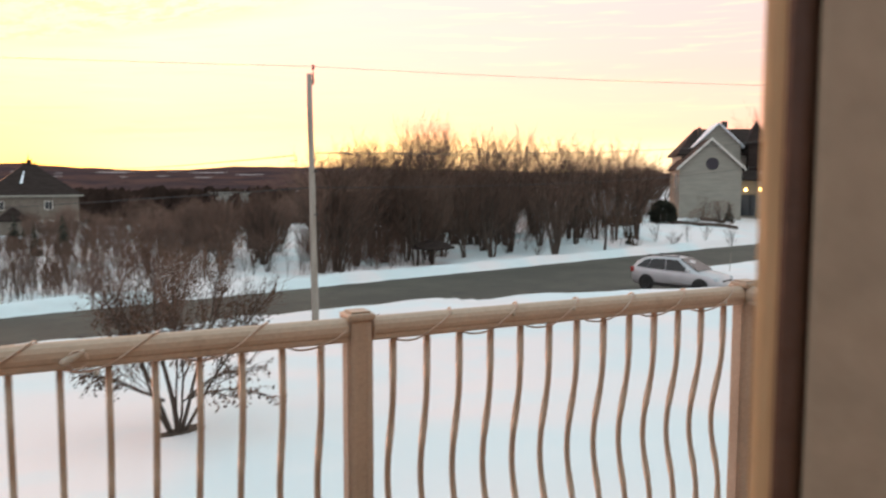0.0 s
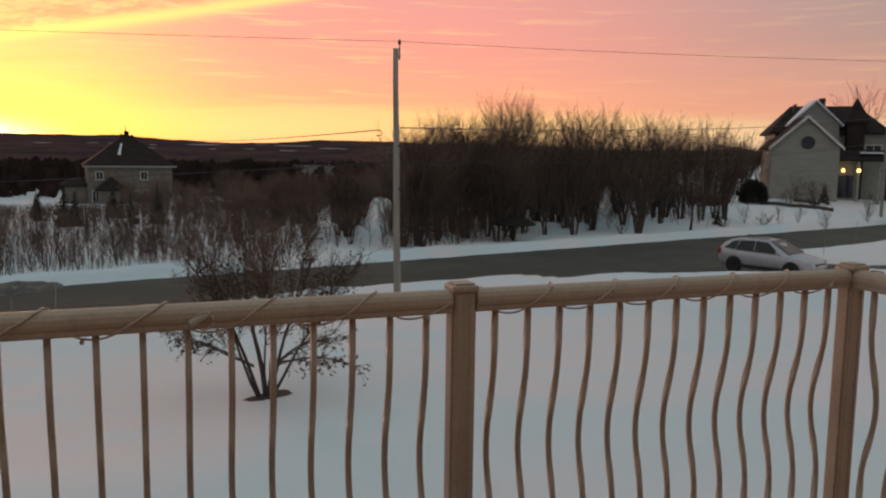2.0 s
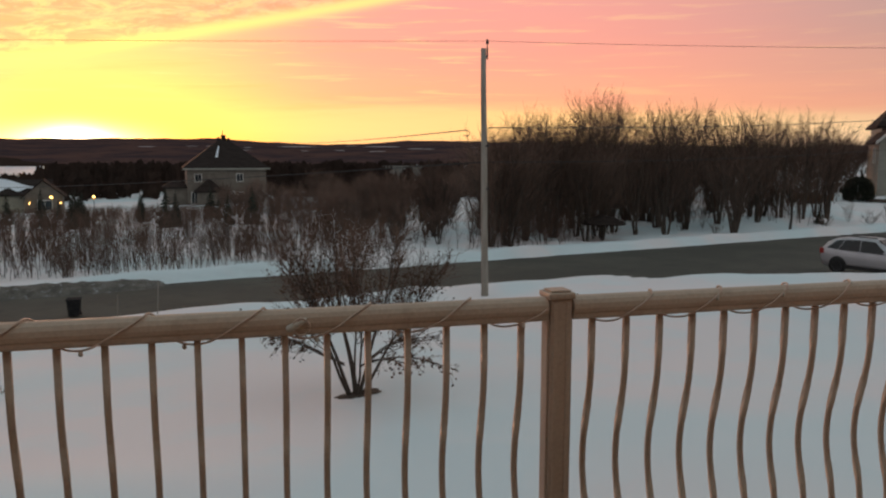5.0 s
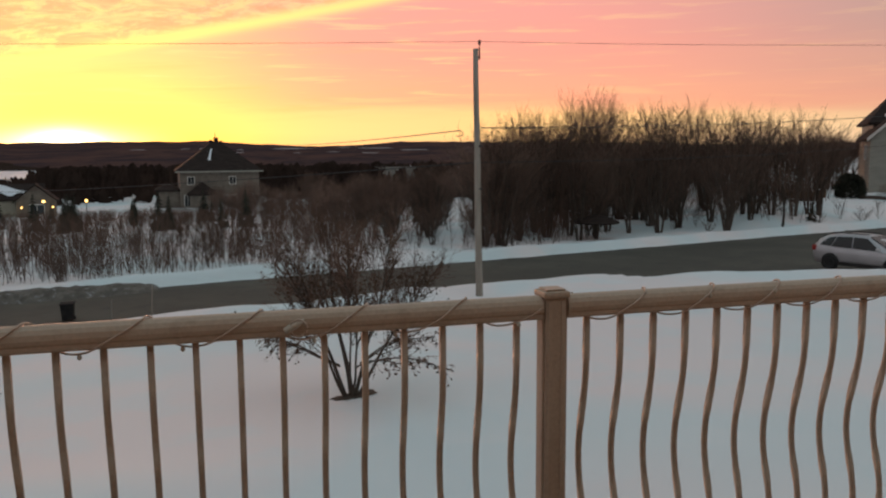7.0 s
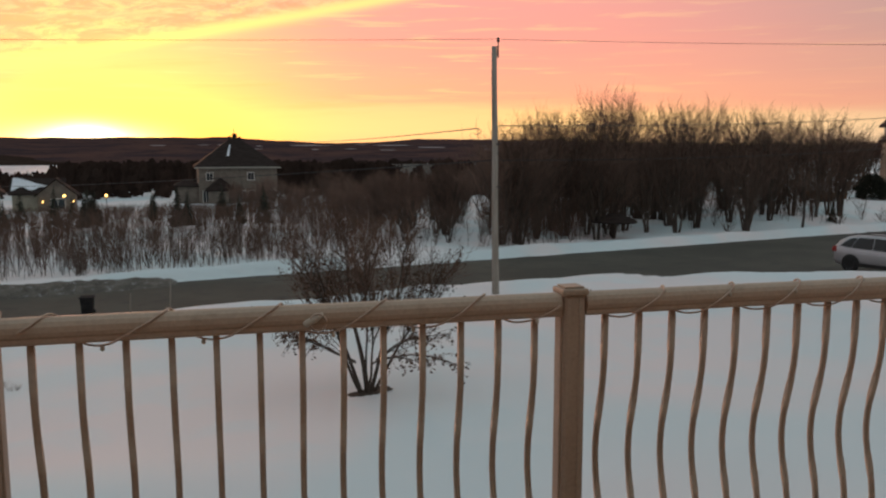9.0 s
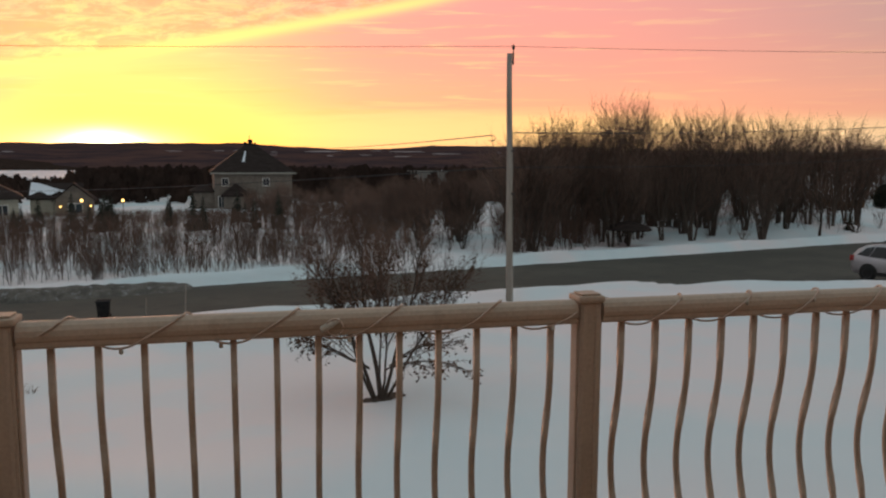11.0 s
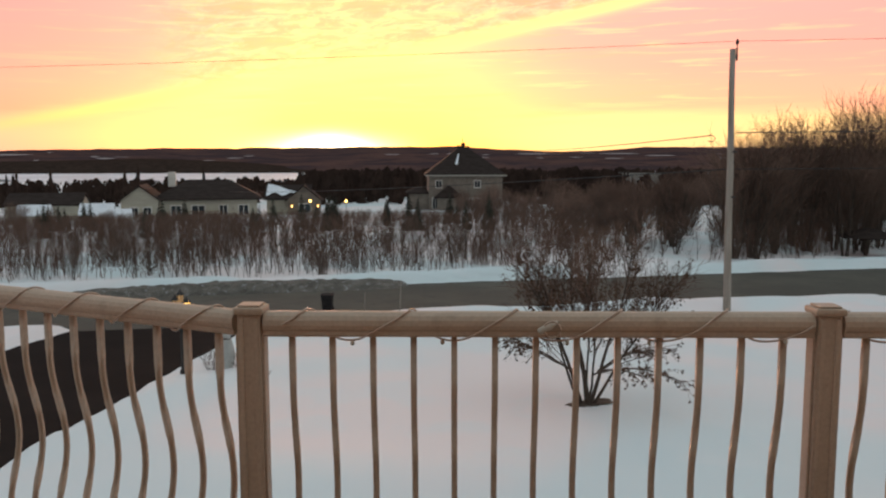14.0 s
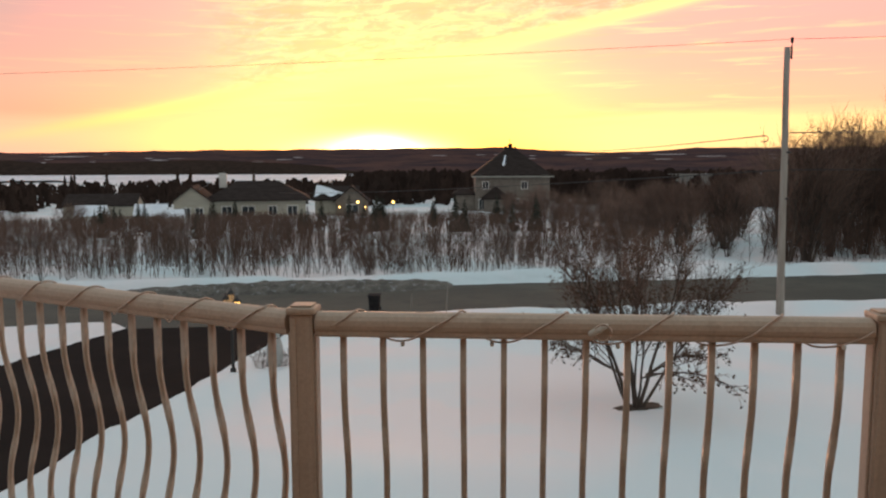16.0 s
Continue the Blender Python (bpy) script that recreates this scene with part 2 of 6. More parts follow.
CABLE = material("clear_cable", (0.50, 0.36, 0.275), (0.56, 0.41, 0.32), 0.4, 30.0, 200.0, 0.1, dist=0.001)
BULB = material("frosted_bulb", (0.52, 0.46, 0.38), (0.60, 0.54, 0.46), 0.25, 40.0, 200.0, 0.0)
BARK = material("dark_bark", (0.075, 0.058, 0.049), (0.11, 0.086, 0.070), 0.9, 3.0, 40.0, 0.5, spec=0.15, per_object=0.5)
TWIG = material("twigs", (0.12, 0.078, 0.062), (0.19, 0.122, 0.094), 0.9, 0.8, 30.0, 0.0, spec=0.1, per_object=0.6)
RUST = material("dry_leaves", (0.060, 0.036, 0.024), (0.095, 0.055, 0.034), 0.85, 2.0, 20.0, 0.0, spec=0.15)
NEEDLE = material("spruce_needles", (0.030, 0.034, 0.026), (0.046, 0.048, 0.036), 0.9, 2.0, 30.0, 0.0, spec=0.1, per_object=0.4)
WOODPOLE = material("weathered_pole", (0.25, 0.215, 0.18), (0.33, 0.295, 0.255), 0.85, 1.2, 30.0, 0.5, stretch=(6, 6, 0.6), dist=0.006, third=(0.22, 0.18, 0.15))
BLACK = material("black_metal", (0.018, 0.018, 0.018), (0.03, 0.028, 0.026), 0.5, 5.0, 60.0, 0.1)
WIRE = material("black_wire", (0.02, 0.02, 0.02), (0.03, 0.03, 0.03), 0.6, 5.0, 50.0, 0.0)
PLASTIC = material("dark_bin_plastic", (0.022, 0.022, 0.024), (0.035, 0.034, 0.034), 0.85, 4.0, 60.0, 0.1, spec=0.08)
SIDING = material("pale_siding", (0.27, 0.26, 0.225), (0.32, 0.305, 0.26), 0.75, 0.6, 12.0, 0.2, stretch=(1, 1, 6), third=(0.25, 0.235, 0.20))
SIDING2 = material("cream_siding", (0.34, 0.315, 0.255), (0.39, 0.36, 0.29), 0.75, 0.5, 12.0, 0.2, stretch=(1, 1, 6))
STONE = material("grey_stone_wall", (0.155, 0.13, 0.108), (0.205, 0.172, 0.142), 0.85, 1.4, 10.0, 0.4, third=(0.13, 0.11, 0.092))
SHINGLE = material("dark_shingles", (0.030, 0.022, 0.020), (0.046, 0.034, 0.030), 0.95, 1.0, 12.0, 0.3, stretch=(1, 1, 5), spec=0.1)
TRIM = material("white_trim", (0.60, 0.57, 0.52), (0.68, 0.65, 0.60), 0.6, 3.0, 40.0, 0.1)
GLASS = glass_material("window_glass")
CARPAINT = material("silver_car_paint", (0.47, 0.455, 0.47), (0.52, 0.505, 0.52), 0.32, 1.0, 120.0, 0.0, metal=0.25, spec=0.6)
CARGLASS = glass_material("car_glass", (0.012, 0.013, 0.015), 0.22)
TYRE = material("tyre_rubber", (0.016, 0.016, 0.016), (0.024, 0.024, 0.024), 0.85, 8.0, 80.0, 0.2)
RIM = material("grey_rim", (0.10, 0.10, 0.105), (0.15, 0.15, 0.155), 0.4, 8.0, 60.0, 0.0, metal=0.7)
REDLAMP = material("red_lens", (0.30, 0.03, 0.03), (0.36, 0.05, 0.04), 0.25, 6.0, 60.0, 0.0)
LENS = material("clear_lens", (0.40, 0.47, 0.50), (0.5, 0.56, 0.6), 0.2, 6.0, 60.0, 0.0)
BURLAP = material("grey_burlap", (0.36, 0.37, 0.36), (0.46, 0.47, 0.45), 0.9, 5.0, 60.0, 0.6, dist=0.02)
DOORLEAF = material("beige_door_panel", (0.36, 0.29, 0.21), (0.41, 0.33, 0.24), 0.6, 2.0, 70.0, 0.15, dist=0.002)
SEAL = material("brown_door_seal", (0.060, 0.025, 0.012), (0.09, 0.04, 0.02), 0.5, 6.0, 60.0, 0.1)
EDGE = material("pine_door_edge", (0.50, 0.33, 0.17), (0.58, 0.40, 0.22), 0.5, 4.0, 50.0, 0.1, stretch=(8, 8, 0.7))
DECK = material("deck_boards", (0.28, 0.22, 0.17), (0.34, 0.27, 0.21), 0.8, 2.0, 40.0, 0.3)
ORANGE = material("weathered_cedar_boat", (0.11, 0.058, 0.03), (0.15, 0.08, 0.04), 0.7, 3.0, 30.0, 0.2)
GLOW = lamp_material("warm_lamp", (1.0, 0.55, 0.13), 2.6)
GLOWDIM = lamp_material("warm_lamp_dim", (1.0, 0.62, 0.30), 0.22)
GLOWFAR = lamp_material("warm_lamp_far", (1.0, 0.58, 0.16), 5.0)


# ---- mesh helpers ----
def mesh_object(name, verts, faces, mat, parent=None, label="", smooth=False):
    me = bpy.data.meshes.new(name)
    me.from_pydata([tuple(v) for v in verts], [], [tuple(f) for f in faces])
    me.materials.append(mat)
    if smooth:
        me.polygons.foreach_set("use_smooth", [True] * len(me.polygons))
    me.update()
    ob = new(name, me)
    ob.parent = parent
    if label:
        ob["label"] = label
    return ob


def part(name, bm, mat, parent=None, label="", smooth=False):
    me = bpy.data.meshes.new(name)
    bmesh.ops.recalc_face_normals(bm, faces=bm.faces[:])
    bm.to_mesh(me)
    bm.free()
    me.materials.append(mat)
    if smooth:
        me.polygons.foreach_set("use_smooth", [True] * len(me.polygons))
    ob = new(name, me)
    ob.parent = parent
    if label:
        ob["label"] = label
    return ob


def shared(name, me, parent, m):
    ob = new(name, me)
    ob.parent = parent
    ob.matrix_basis = m
    return ob


def empty(name, m, label, category, group="", kind=""):
    ob = new(name)
    ob.matrix_basis = m
    ob.empty_display_size = 0.2
    return tagged(ob, label, category, group, kind)


def add_box(bm, x0, x1, y0, y1, z0, z1, bevel=0.0, m=None):
    vs = [bm.verts.new((x, y, z)) for x in (x0, x1) for y in (y0, y1) for z in (z0, z1)]
    fs = [bm.faces.new([vs[i] for i in q]) for q in ((0, 1, 3, 2), (4, 6, 7, 5), (0, 4, 5, 1), (2, 3, 7, 6), (0, 2, 6, 4), (1, 5, 7, 3))]
    if bevel:
        es = list({e for f in fs for e in f.edges})
        bmesh.ops.bevel(bm, geom=es, offset=bevel, segments=2, affect="EDGES", profile=0.6)
    if m is not None:
        bmesh.ops.transform(bm, matrix=m, verts=[v for v in bm.verts if v.is_valid])
    return bm


def box(x0, x1, y0, y1, z0, z1, bevel=0.0):
    return add_box(bmesh.new(), x0, x1, y0, y1, z0, z1, bevel)


def prism(outline, depth, axis="y"):
    """A solid from an outline in (x, z), drawn out from y = 0 to depth."""
    bm = bmesh.new()
    a = [bm.verts.new((x, 0, z)) for x, z in outline]
    b = [bm.verts.new((x, depth, z)) for x, z in outline]
    bm.faces.new(a)
    bm.faces.new(b[::-1])
    n = len(a)
    for i in range(n):
        bm.faces.new((a[i], b[i], b[(i + 1) % n], a[(i + 1) % n]))
    return bm


def lathe(profile, n=16):
    """A turned solid from (radius, z) pairs."""
    bm = bmesh.new()
    rings = [[bm.verts.new((r * math.cos(2 * math.pi * k / n), r * math.sin(2 * math.pi * k / n), z)) for k in range(n)] for r, z in profile]
    for p, q in zip(rings, rings[1:]):
        for k in range(n):
            bm.faces.new((p[k], p[(k + 1) % n], q[(k + 1) % n], q[k]))
    bm.faces.new(rings[0][::-1])
    bm.faces.new(rings[-1])
    return bm


def tube(verts, faces, pts, radii, k=4):
    """Adds a tapered tube along pts to the lists."""
    base = len(verts)
    n = len(pts)
    for i, p in enumerate(pts):
        d = (pts[min(i + 1, n - 1)] - pts[max(i - 1, 0)])
        d = d.normalized() if d.length > 1e-9 else Vector((0, 0, 1))
        u = d.orthogonal().normalized()
        w = d.cross(u)
        for j in range(k):
            a = 2 * math.pi * j / k
            verts.append(p + (u * math.cos(a) + w * math.sin(a)) * radii[i])
    for i in range(n - 1):
        for j in range(k):
            a, b = base + i * k + j, base + i * k + (j + 1) % k
            faces.append((a, b, b + k, a + k))


def blade(verts, faces, p, d, length, r, rng):
    """A fine twig as a slim tapered ribbon with a kink."""
    u = d.orthogonal().normalized()
    u = Matrix.Rotation(rng.uniform(0, 6.283), 3, d) @ u * r
    q = p + d * length * 0.55
    e = p + (d + Vector((rng.gauss(0, 0.14), rng.gauss(0, 0.14), 0.12 + rng.gauss(0, 0.12)))) * length
    b = len(verts)
    verts += [p - u, p + u, q + u * 0.8, q - u * 0.8, e]
    faces += [(b, b + 1, b + 2, b + 3), (b + 3, b + 2, b + 4)]


def wire(name, a, b, sag, radius, parent=None, n=40):
    a, b = Vector(a), Vector(b)
    pts = [a.lerp(b, i / n) - Vector((0, 0, 4 * sag * (i / n) * (1 - i / n))) for i in range(n + 1)]
    v, f = [], []
    tube(v, f, pts, [radius] * (n + 1), 5)
    return mesh_object(name, v, f, WIRE, parent, smooth=True)


# ---- ground ----
def hash_noise(x, y, seed=0):
    """Smooth value noise on arrays, 0 to 1, cell size 1."""
    xi, yi = np.floor(x), np.floor(y)
    fx, fy = x - xi, y - yi
    fx, fy = fx * fx * (3 - 2 * fx), fy * fy * (3 - 2 * fy)
    h = lambda i, j: np.modf(np.abs(np.sin(i * 127.1 + j * 311.7 + seed * 74.7) * 43758.5453))[0]
    return (h(xi, yi) * (1 - fx) + h(xi + 1, yi) * fx) * (1 - fy) + (h(xi, yi + 1) * (1 - fx) + h(xi + 1, yi + 1) * fx) * fy


def fbm(x, y, seed=0, octaves=4):
    s, a = 0.0, 0.5
    for o in range(octaves):
        s = s + a * hash_noise(x * 2 ** o, y * 2 ** o, seed + o)
        a = a / 2
    return s


def sstep(v, lo, hi):
    t = np.clip((v - lo) / (hi - lo), 0, 1)
    return t * t * (3 - 2 * t)


def road_near(x):
    return 27.5 + 0.165 * x


def road_far(x):
    return 34.9 + 0.19 * x


def base_height(x, y):
    """The bare land: level at the house, down to the road and, past it, down to the lake; rising to the right of the road."""
    x, y = np.asarray(x, float), np.asarray(y, float)
    near = road_near(np.clip(x, -60, 90))
    t = np.clip((y - 3) / (near - 3), 0, 1)
    z = -2.75 - 1.2 * t
    far = y - road_far(np.clip(x, -60, 90))
    z = z - 3.1 * sstep(far, 10, 105) - 4 * sstep(far, 105, 330) - 45 * sstep(far, 330, 1700)
    rise = sstep(x / np.maximum(y, 1.0), 0.60, 0.92) * sstep(x, 10, 30) * (1 - sstep(far, 90, 300))
    return z + rise * (1.1 * sstep(far, 1.5, 9) + 2.2 * sstep(far, 6, 45) + 3.0 * sstep(far, 25, 95))


def drive_left_edges(y):
    """The driveway beside the house: its two edges at y."""
    lo = -14.2 + 0.105 * y - 3.0 * sstep(y, 26.5, 31)
    hi = -7.55 + 0.05 * y + 2.6 * sstep(y, 23.5, 29.5)
    return lo, hi


DRIVE_R = (Vector((17.5, 31.6)), Vector((24.5, 29.0)), Vector((29.5, 26.2)), Vector((38.0, 23.4)), Vector((54.0, 19.5)))


def drive_right_dist(x, y):
    """Distance from the middle line of the second driveway."""
    best = np.full(np.shape(x), 1e9)
    for a, b in zip(DRIVE_R, DRIVE_R[1:]):
        d = b - a
        t = np.clip(((x - a.x) * d.x + (y - a.y) * d.y) / d.length_squared, 0, 1)
        best = np.minimum(best, np.hypot(x - a.x - t * d.x, y - a.y - t * d.y))
    return best


def cleared(x, y):
    """How far outside the cleared asphalt a place lies (negative: on it)."""
    r = np.maximum(road_near(x) - y, y - road_far(x))
    lo, hi = drive_left_edges(y)
    dl = np.maximum(np.maximum(lo - x, x - hi), np.maximum(y - 30.5, -2.0 - y))
    dr = drive_right_dist(x, y) - 2.5
    # the apron between this drive and the road, where they part
    mid = np.interp(x, [p.x for p in DRIVE_R], [p.y for p in DRIVE_R])
    apron = np.maximum(np.maximum(mid - y, y - road_far(x)), np.maximum(17.5 - x, x - 33.5))
    return np.minimum(np.minimum(r, dl), np.minimum(dr, apron))


def snow_height(x, y):
    x, y = np.asarray(x, float), np.asarray(y, float)
    c = cleared(x, y) + 0.55 * (fbm(x * 0.7, y * 0.7, 3) - 0.5) + 0.12 * (fbm(x * 4, y * 4, 8) - 0.5)
    b = base_height(x, y)
    on = sstep(c, 0.0, 0.5)
    snow = 0.24 + 0.42 * (fbm(x * 0.15, y * 0.19, 1, 3) - 0.5) + 0.03 * (fbm(x * 0.9, y * 0.9, 5, 2) - 0.5)
    # ploughed ridges along the near side of the road, higher where the plough turned
    near = road_near(x) - y
    mound = sstep(fbm(x * 0.10, y * 0.02 + 4, 11, 2), 0.22, 0.55)
    lumps = 0.22 * sstep(fbm(x * 0.34, y * 0.1 + 2, 12, 2), 0.36, 0.6)
    bank = np.exp(-((near - 1.1) / 0.9) ** 2) * (0.06 + 0.24 * mound + lumps) * sstep(x, -6, -3)
    far = y - road_far(x)
    bank = bank + np.exp(-((far - 0.9) / 0.8) ** 2) * (0.16 + 0.25 * fbm(x * 0.5, y * 0.5, 14))
    rough = 0.5 * (fbm(x * 0.5, y * 0.5, 21) - 0.45) * sstep(far, 1.5, 6) * (1 - sstep(far, 30, 75))
    side = drive_right_dist(x, y) - 2.5
    beside = np.interp(x, [p.x for p in DRIVE_R], [p.y for p in DRIVE_R]) > y
    bank = bank + np.exp(-((side - 1.3) / 1.0) ** 2) * 0.44 * beside * sstep(x, 16, 20) * (0.6 + 0.8 * fbm(x * 0.3, y * 0.3, 17))
    h = b + on * (snow + bank + rough) - (1 - on) * 0.06
    return h


def ground_z(x, y):
    return float(snow_height(np.array([float(x)]), np.array([float(y)]))[0])


def grid_mesh(name, xs, ys, zf, mat, keep=None, kind="structure", label="", category=""):
    X, Y = np.meshgrid(xs, ys)
    Z = zf(X, Y)
    nx, ny = len(xs), len(ys)
    co = np.stack([X, Y, Z], -1).reshape(-1, 3)
    i = np.arange((ny - 1) * (nx - 1))
    a = (i // (nx - 1)) * nx + i % (nx - 1)
    quads = np.stack([a, a + 1, a + nx + 1, a + nx], -1)
    if keep is not None:
        k = keep(X, Y).reshape(-1)
        quads = quads[k[quads].any(1)]
    me = bpy.data.meshes.new(name)
    me.from_pydata(co.tolist(), [], quads.tolist())
    me.polygons.foreach_set("use_smooth", [True] * len(me.polygons))
    me.materials.append(mat)
    me.update()
    return tagged(new(name, me), label, category, "", kind)


def spread(lo, hi, step, out, grow=1.22):
    """Even steps from lo to hi, then wider and wider ones to +-out."""
    mid = list(np.arange(lo, hi + step / 2, step))
    up, d = [], step
    while (up[-1] if up else mid[-1]) < out:
        d = min(d * grow, 160)
        up.append((up[-1] if up else mid[-1]) + d)
    dn, d = [], step
    while (dn[-1] if dn else mid[0]) > -out:
        d = min(d * grow, 160)
        dn.append((dn[-1] if dn else mid[0]) - d)
    return np.array(dn[::-1] + mid + up)


XS = spread(-24, 62, 0.30, 4600)
YS = spread(-4, 52, 0.28, 4700)
YS = YS[YS > -700]
grid_mesh("ground", XS, YS, snow_height, SNOW, label="open snow-covered ground sloping down to the road", category="snow")

strip_x = np.concatenate([np.arange(-220, -30, 4.0), np.arange(-30, 70, 0.6), np.arange(70, 300, 4.0)])


def strip(name, xs, lo, hi, n, lift, mat, label):
    v, f = [], []
    for x in xs:
        for j in range(n + 1):
            y = lo(x) + (hi(x) - lo(x)) * j / n
            v.append((x, y, float(base_height(x, y)) + lift + 0.05 * math.sin(math.pi * j / n)))
    for i in range(len(xs) - 1):
        for j in range(n):
            a = i * (n + 1) + j
            f.append((a, a + n + 1, a + n + 2, a + 1))
    return tagged(mesh_object(name, v, f, mat, smooth=True), label, "road", "", "structure")


strip("road", strip_x, lambda x: float(road_near(x)) - 0.7, lambda x: float(road_far(x)) + 0.7, 8, 0.0, ASPHALT, "grey asphalt road, wet and salted, between snow banks")


def driveway_left():
    v, f, n = [], [], 6
    ys = np.arange(-2.0, 30.2, 0.5)
    for y in ys:
        lo, hi = [float(q) for q in drive_left_edges(np.array(y))]
        for j in range(n + 1):
            x = lo - 0.6 + (hi - lo + 1.2) * j / n
            v.append((x, float(y), float(base_height(x, y)) + 0.012))
    for i in range(len(ys) - 1):
        for j in range(n):
            a = i * (n + 1) + j
            f.append((a, a + n + 1, a + n + 2, a + 1))
    tagged(mesh_object("driveway_1", v, f, DRIVE, smooth=True), "dark cleared asphalt driveway running down to the road", "driveway", "", "structure")


def driveway_right():
    v, f, n = [], [], 4
    pts = []
    for a, b in zip(DRIVE_R, DRIVE_R[1:]):
        pts += [(a.lerp(b, k / 16), (b - a).normalized()) for k in range(17)]
    for p, d in pts:
        s = Vector((-d.y, d.x))
        for j in range(n + 1):
            q = p + s * (-3.1 + j / n * (6.2 + 5.0 * float(1 - sstep(np.array(p.x), 31.0, 36.0))))
            v.append((q.x, q.y, float(base_height(q.x, q.y)) + 0.014))
    for i in range(len(pts) - 1):
        for j in range(n):
            a = i * (n + 1) + j
            f.append((a, a + n + 1, a + n + 2, a + 1))
    tagged(mesh_object("driveway_2", v, f, ASPHALT, smooth=True), "grey asphalt driveway with a parked car", "driveway", "", "structure")


driveway_left()
driveway_right()


def far_land():
    """The frozen lake and the wooded hills behind it."""
    v, f = [], []
    n = 60
    for i in range(n + 1):
        x = -2600 + 5400 * i / n
        shore = 1990 + 120 * math.sin(i * 0.5) + 90 * math.sin(i * 1.3)
        v += [(x, shore, -50.5), (x, 3700, -50.5)]
    for i in range(n):
        a = 2 * i
        f.append((a, a + 2, a + 3, a + 1))
    tagged(mesh_object("frozen_lake", v, f, ICE), "pale frozen lake under snow before the hills", "lake", "", "structure")
    xs = np.linspace(-4300, 4400, 260)
    rows = ((3180, -51, 0), (3260, -30, 8), (3500, -6, 14), (3800, 22, 18), (4100, 44, 22), (4350, 58, 24), (4500, 20, 10))
    v, f = [], []
    for y, h, amp in rows:
        nz = fbm(xs / 620.0, np.full_like(xs, y / 900.0), 31) - 0.47
        nf = fbm(xs / 60.0, np.full_like(xs, y / 100.0), 41) - 0.5
        fade = 1 - 0.25 * sstep(xs, 300, 2600)
        for x, a, b, g in zip(xs, nz, nf, fade):
            k = 1 + 0.10 * (abs(x) / 4000) ** 2
            v.append((x * k, y - 0.00004 * x * x, h * g + amp * 2.4 * a + amp * 0.40 * b))
    m = len(xs)
    for r in range(len(rows) - 1):
        for i in range(m - 1):
            a = r * m + i
            f.append((a, a + 1, a + m + 1, a + m))
    tagged(mesh_object("hills", v, f, HILL, smooth=True), "low dark wooded hills across the lake", "hills", "", "structure")
    sx = np.linspace(-2500, -250, 120)
    v, f = [], []
    ridge = (30 + 26 * (fbm(sx / 420.0, sx * 0 + 2.0, 33) - 0.4) + 3.0 * fbm(sx / 26.0, sx * 0, 34)) * sstep(-sx, 250, 900)
    for j, (dy, k) in enumerate(((0, 0.0), (60, 0.55), (150, 0.85), (260, 1.0), (330, 0.6))):
        v += [(float(x), 3120 + dy - 0.00004 * x * x, -51 + float(r + 20 * sstep(-x, 300, 900)) * k) for x, r in zip(sx, ridge)]
    f = [(j * 120 + i, j * 120 + i + 1, (j + 1) * 120 + i + 1, (j + 1) * 120 + i) for j in range(4) for i in range(119)]
    tagged(mesh_object("near_ridge", v, f, FARWOOD, smooth=True), "dark wooded spur on the lake's far shore", "hills", "", "structure")
    rng = random.Random(5)
    v, f = [], []
    for k in range(34):
        x, y = rng.uniform(-1900, 1900), rng.uniform(3330, 3800)
        h = np.interp(y, [r[0] for r in rows], [r[1] for r in rows])
        w, d = rng.uniform(8, 26) * (3 if k % 6 == 0 else 1), rng.uniform(5, 22)
        b = len(v)
        zz = h + rng.uniform(4, 16)
        yy = y - 0.00004 * x * x - 45
        m = 14
        for i in range(m):
            t = 2 * math.pi * i / m
            k2 = rng.uniform(0.55, 1.1)
            v.append((x + 1.7 * w * k2 * math.cos(t), yy + 9 * k2 * math.sin(t), zz + d * 0.13 * k2 * math.sin(t)))
        f.append(tuple(range(b, b + m)))
    tagged(mesh_object("snowy_fields", v, f, CLEARING), "thin snowy clearings on the far hillside", "field", "", "stuff")


far_land()


# ---- balcony ----
POST_A, POST_B, POST_C = Vector((-0.788, 2.0570, 0)), Vector((0.754, 1.9970, 0)), Vector((2.296, 1.9373, 0))
POST_D = POST_A + Vector((-0.893, 0.450, 0)) * 1.62
POST_E = POST_C + Vector((-0.12, -0.993, 0)) * 1.512


def railing_post(p, toward, label):
    """A ribbed square post with a rounded cap; its faces follow the way to the next post."""
    ang = math.degrees(math.atan2(toward.y, toward.x))
    thing = empty("railing_post", pose(p.x, p.y, 0, 0, 0, ang), label, "railing post", "railing posts")
    h = 0.032
    part("shaft", box(-h, h, -h, h, 0.012, 1.082, 0.005), ALU, thing)
    for s in (-1, 1):
        x0, x1 = sorted((s * h * 1.0, s * (h + 0.007)))
        part("channel", box(x0, x1, -0.022, 0.022, 0.03, 1.03, 0.003), ALU, thing)
    for s in (-1, 1):
        y0, y1 = sorted((s * (h - 0.002), s * (h + 0.004)))
        for gx in (-0.02, 0.02):
            part("rib", box(gx - 0.006, gx + 0.006, y0, y1, 0.02, 1.075, 0.002), ALU, thing)
    part("foot_plate", box(-0.055, 0.055, -0.055, 0.055, 0.0, 0.012, 0.003), ALU, thing)
    part("cap", box(-0.041, 0.041, -0.041, 0.041, 1.0825, 1.102, 0.007), ALU, thing)
    part("cap_ridge", box(-0.030, 0.030, -0.030, 0.030, 1.1025, 1.108, 0.0025), ALU, thing)
    return thing


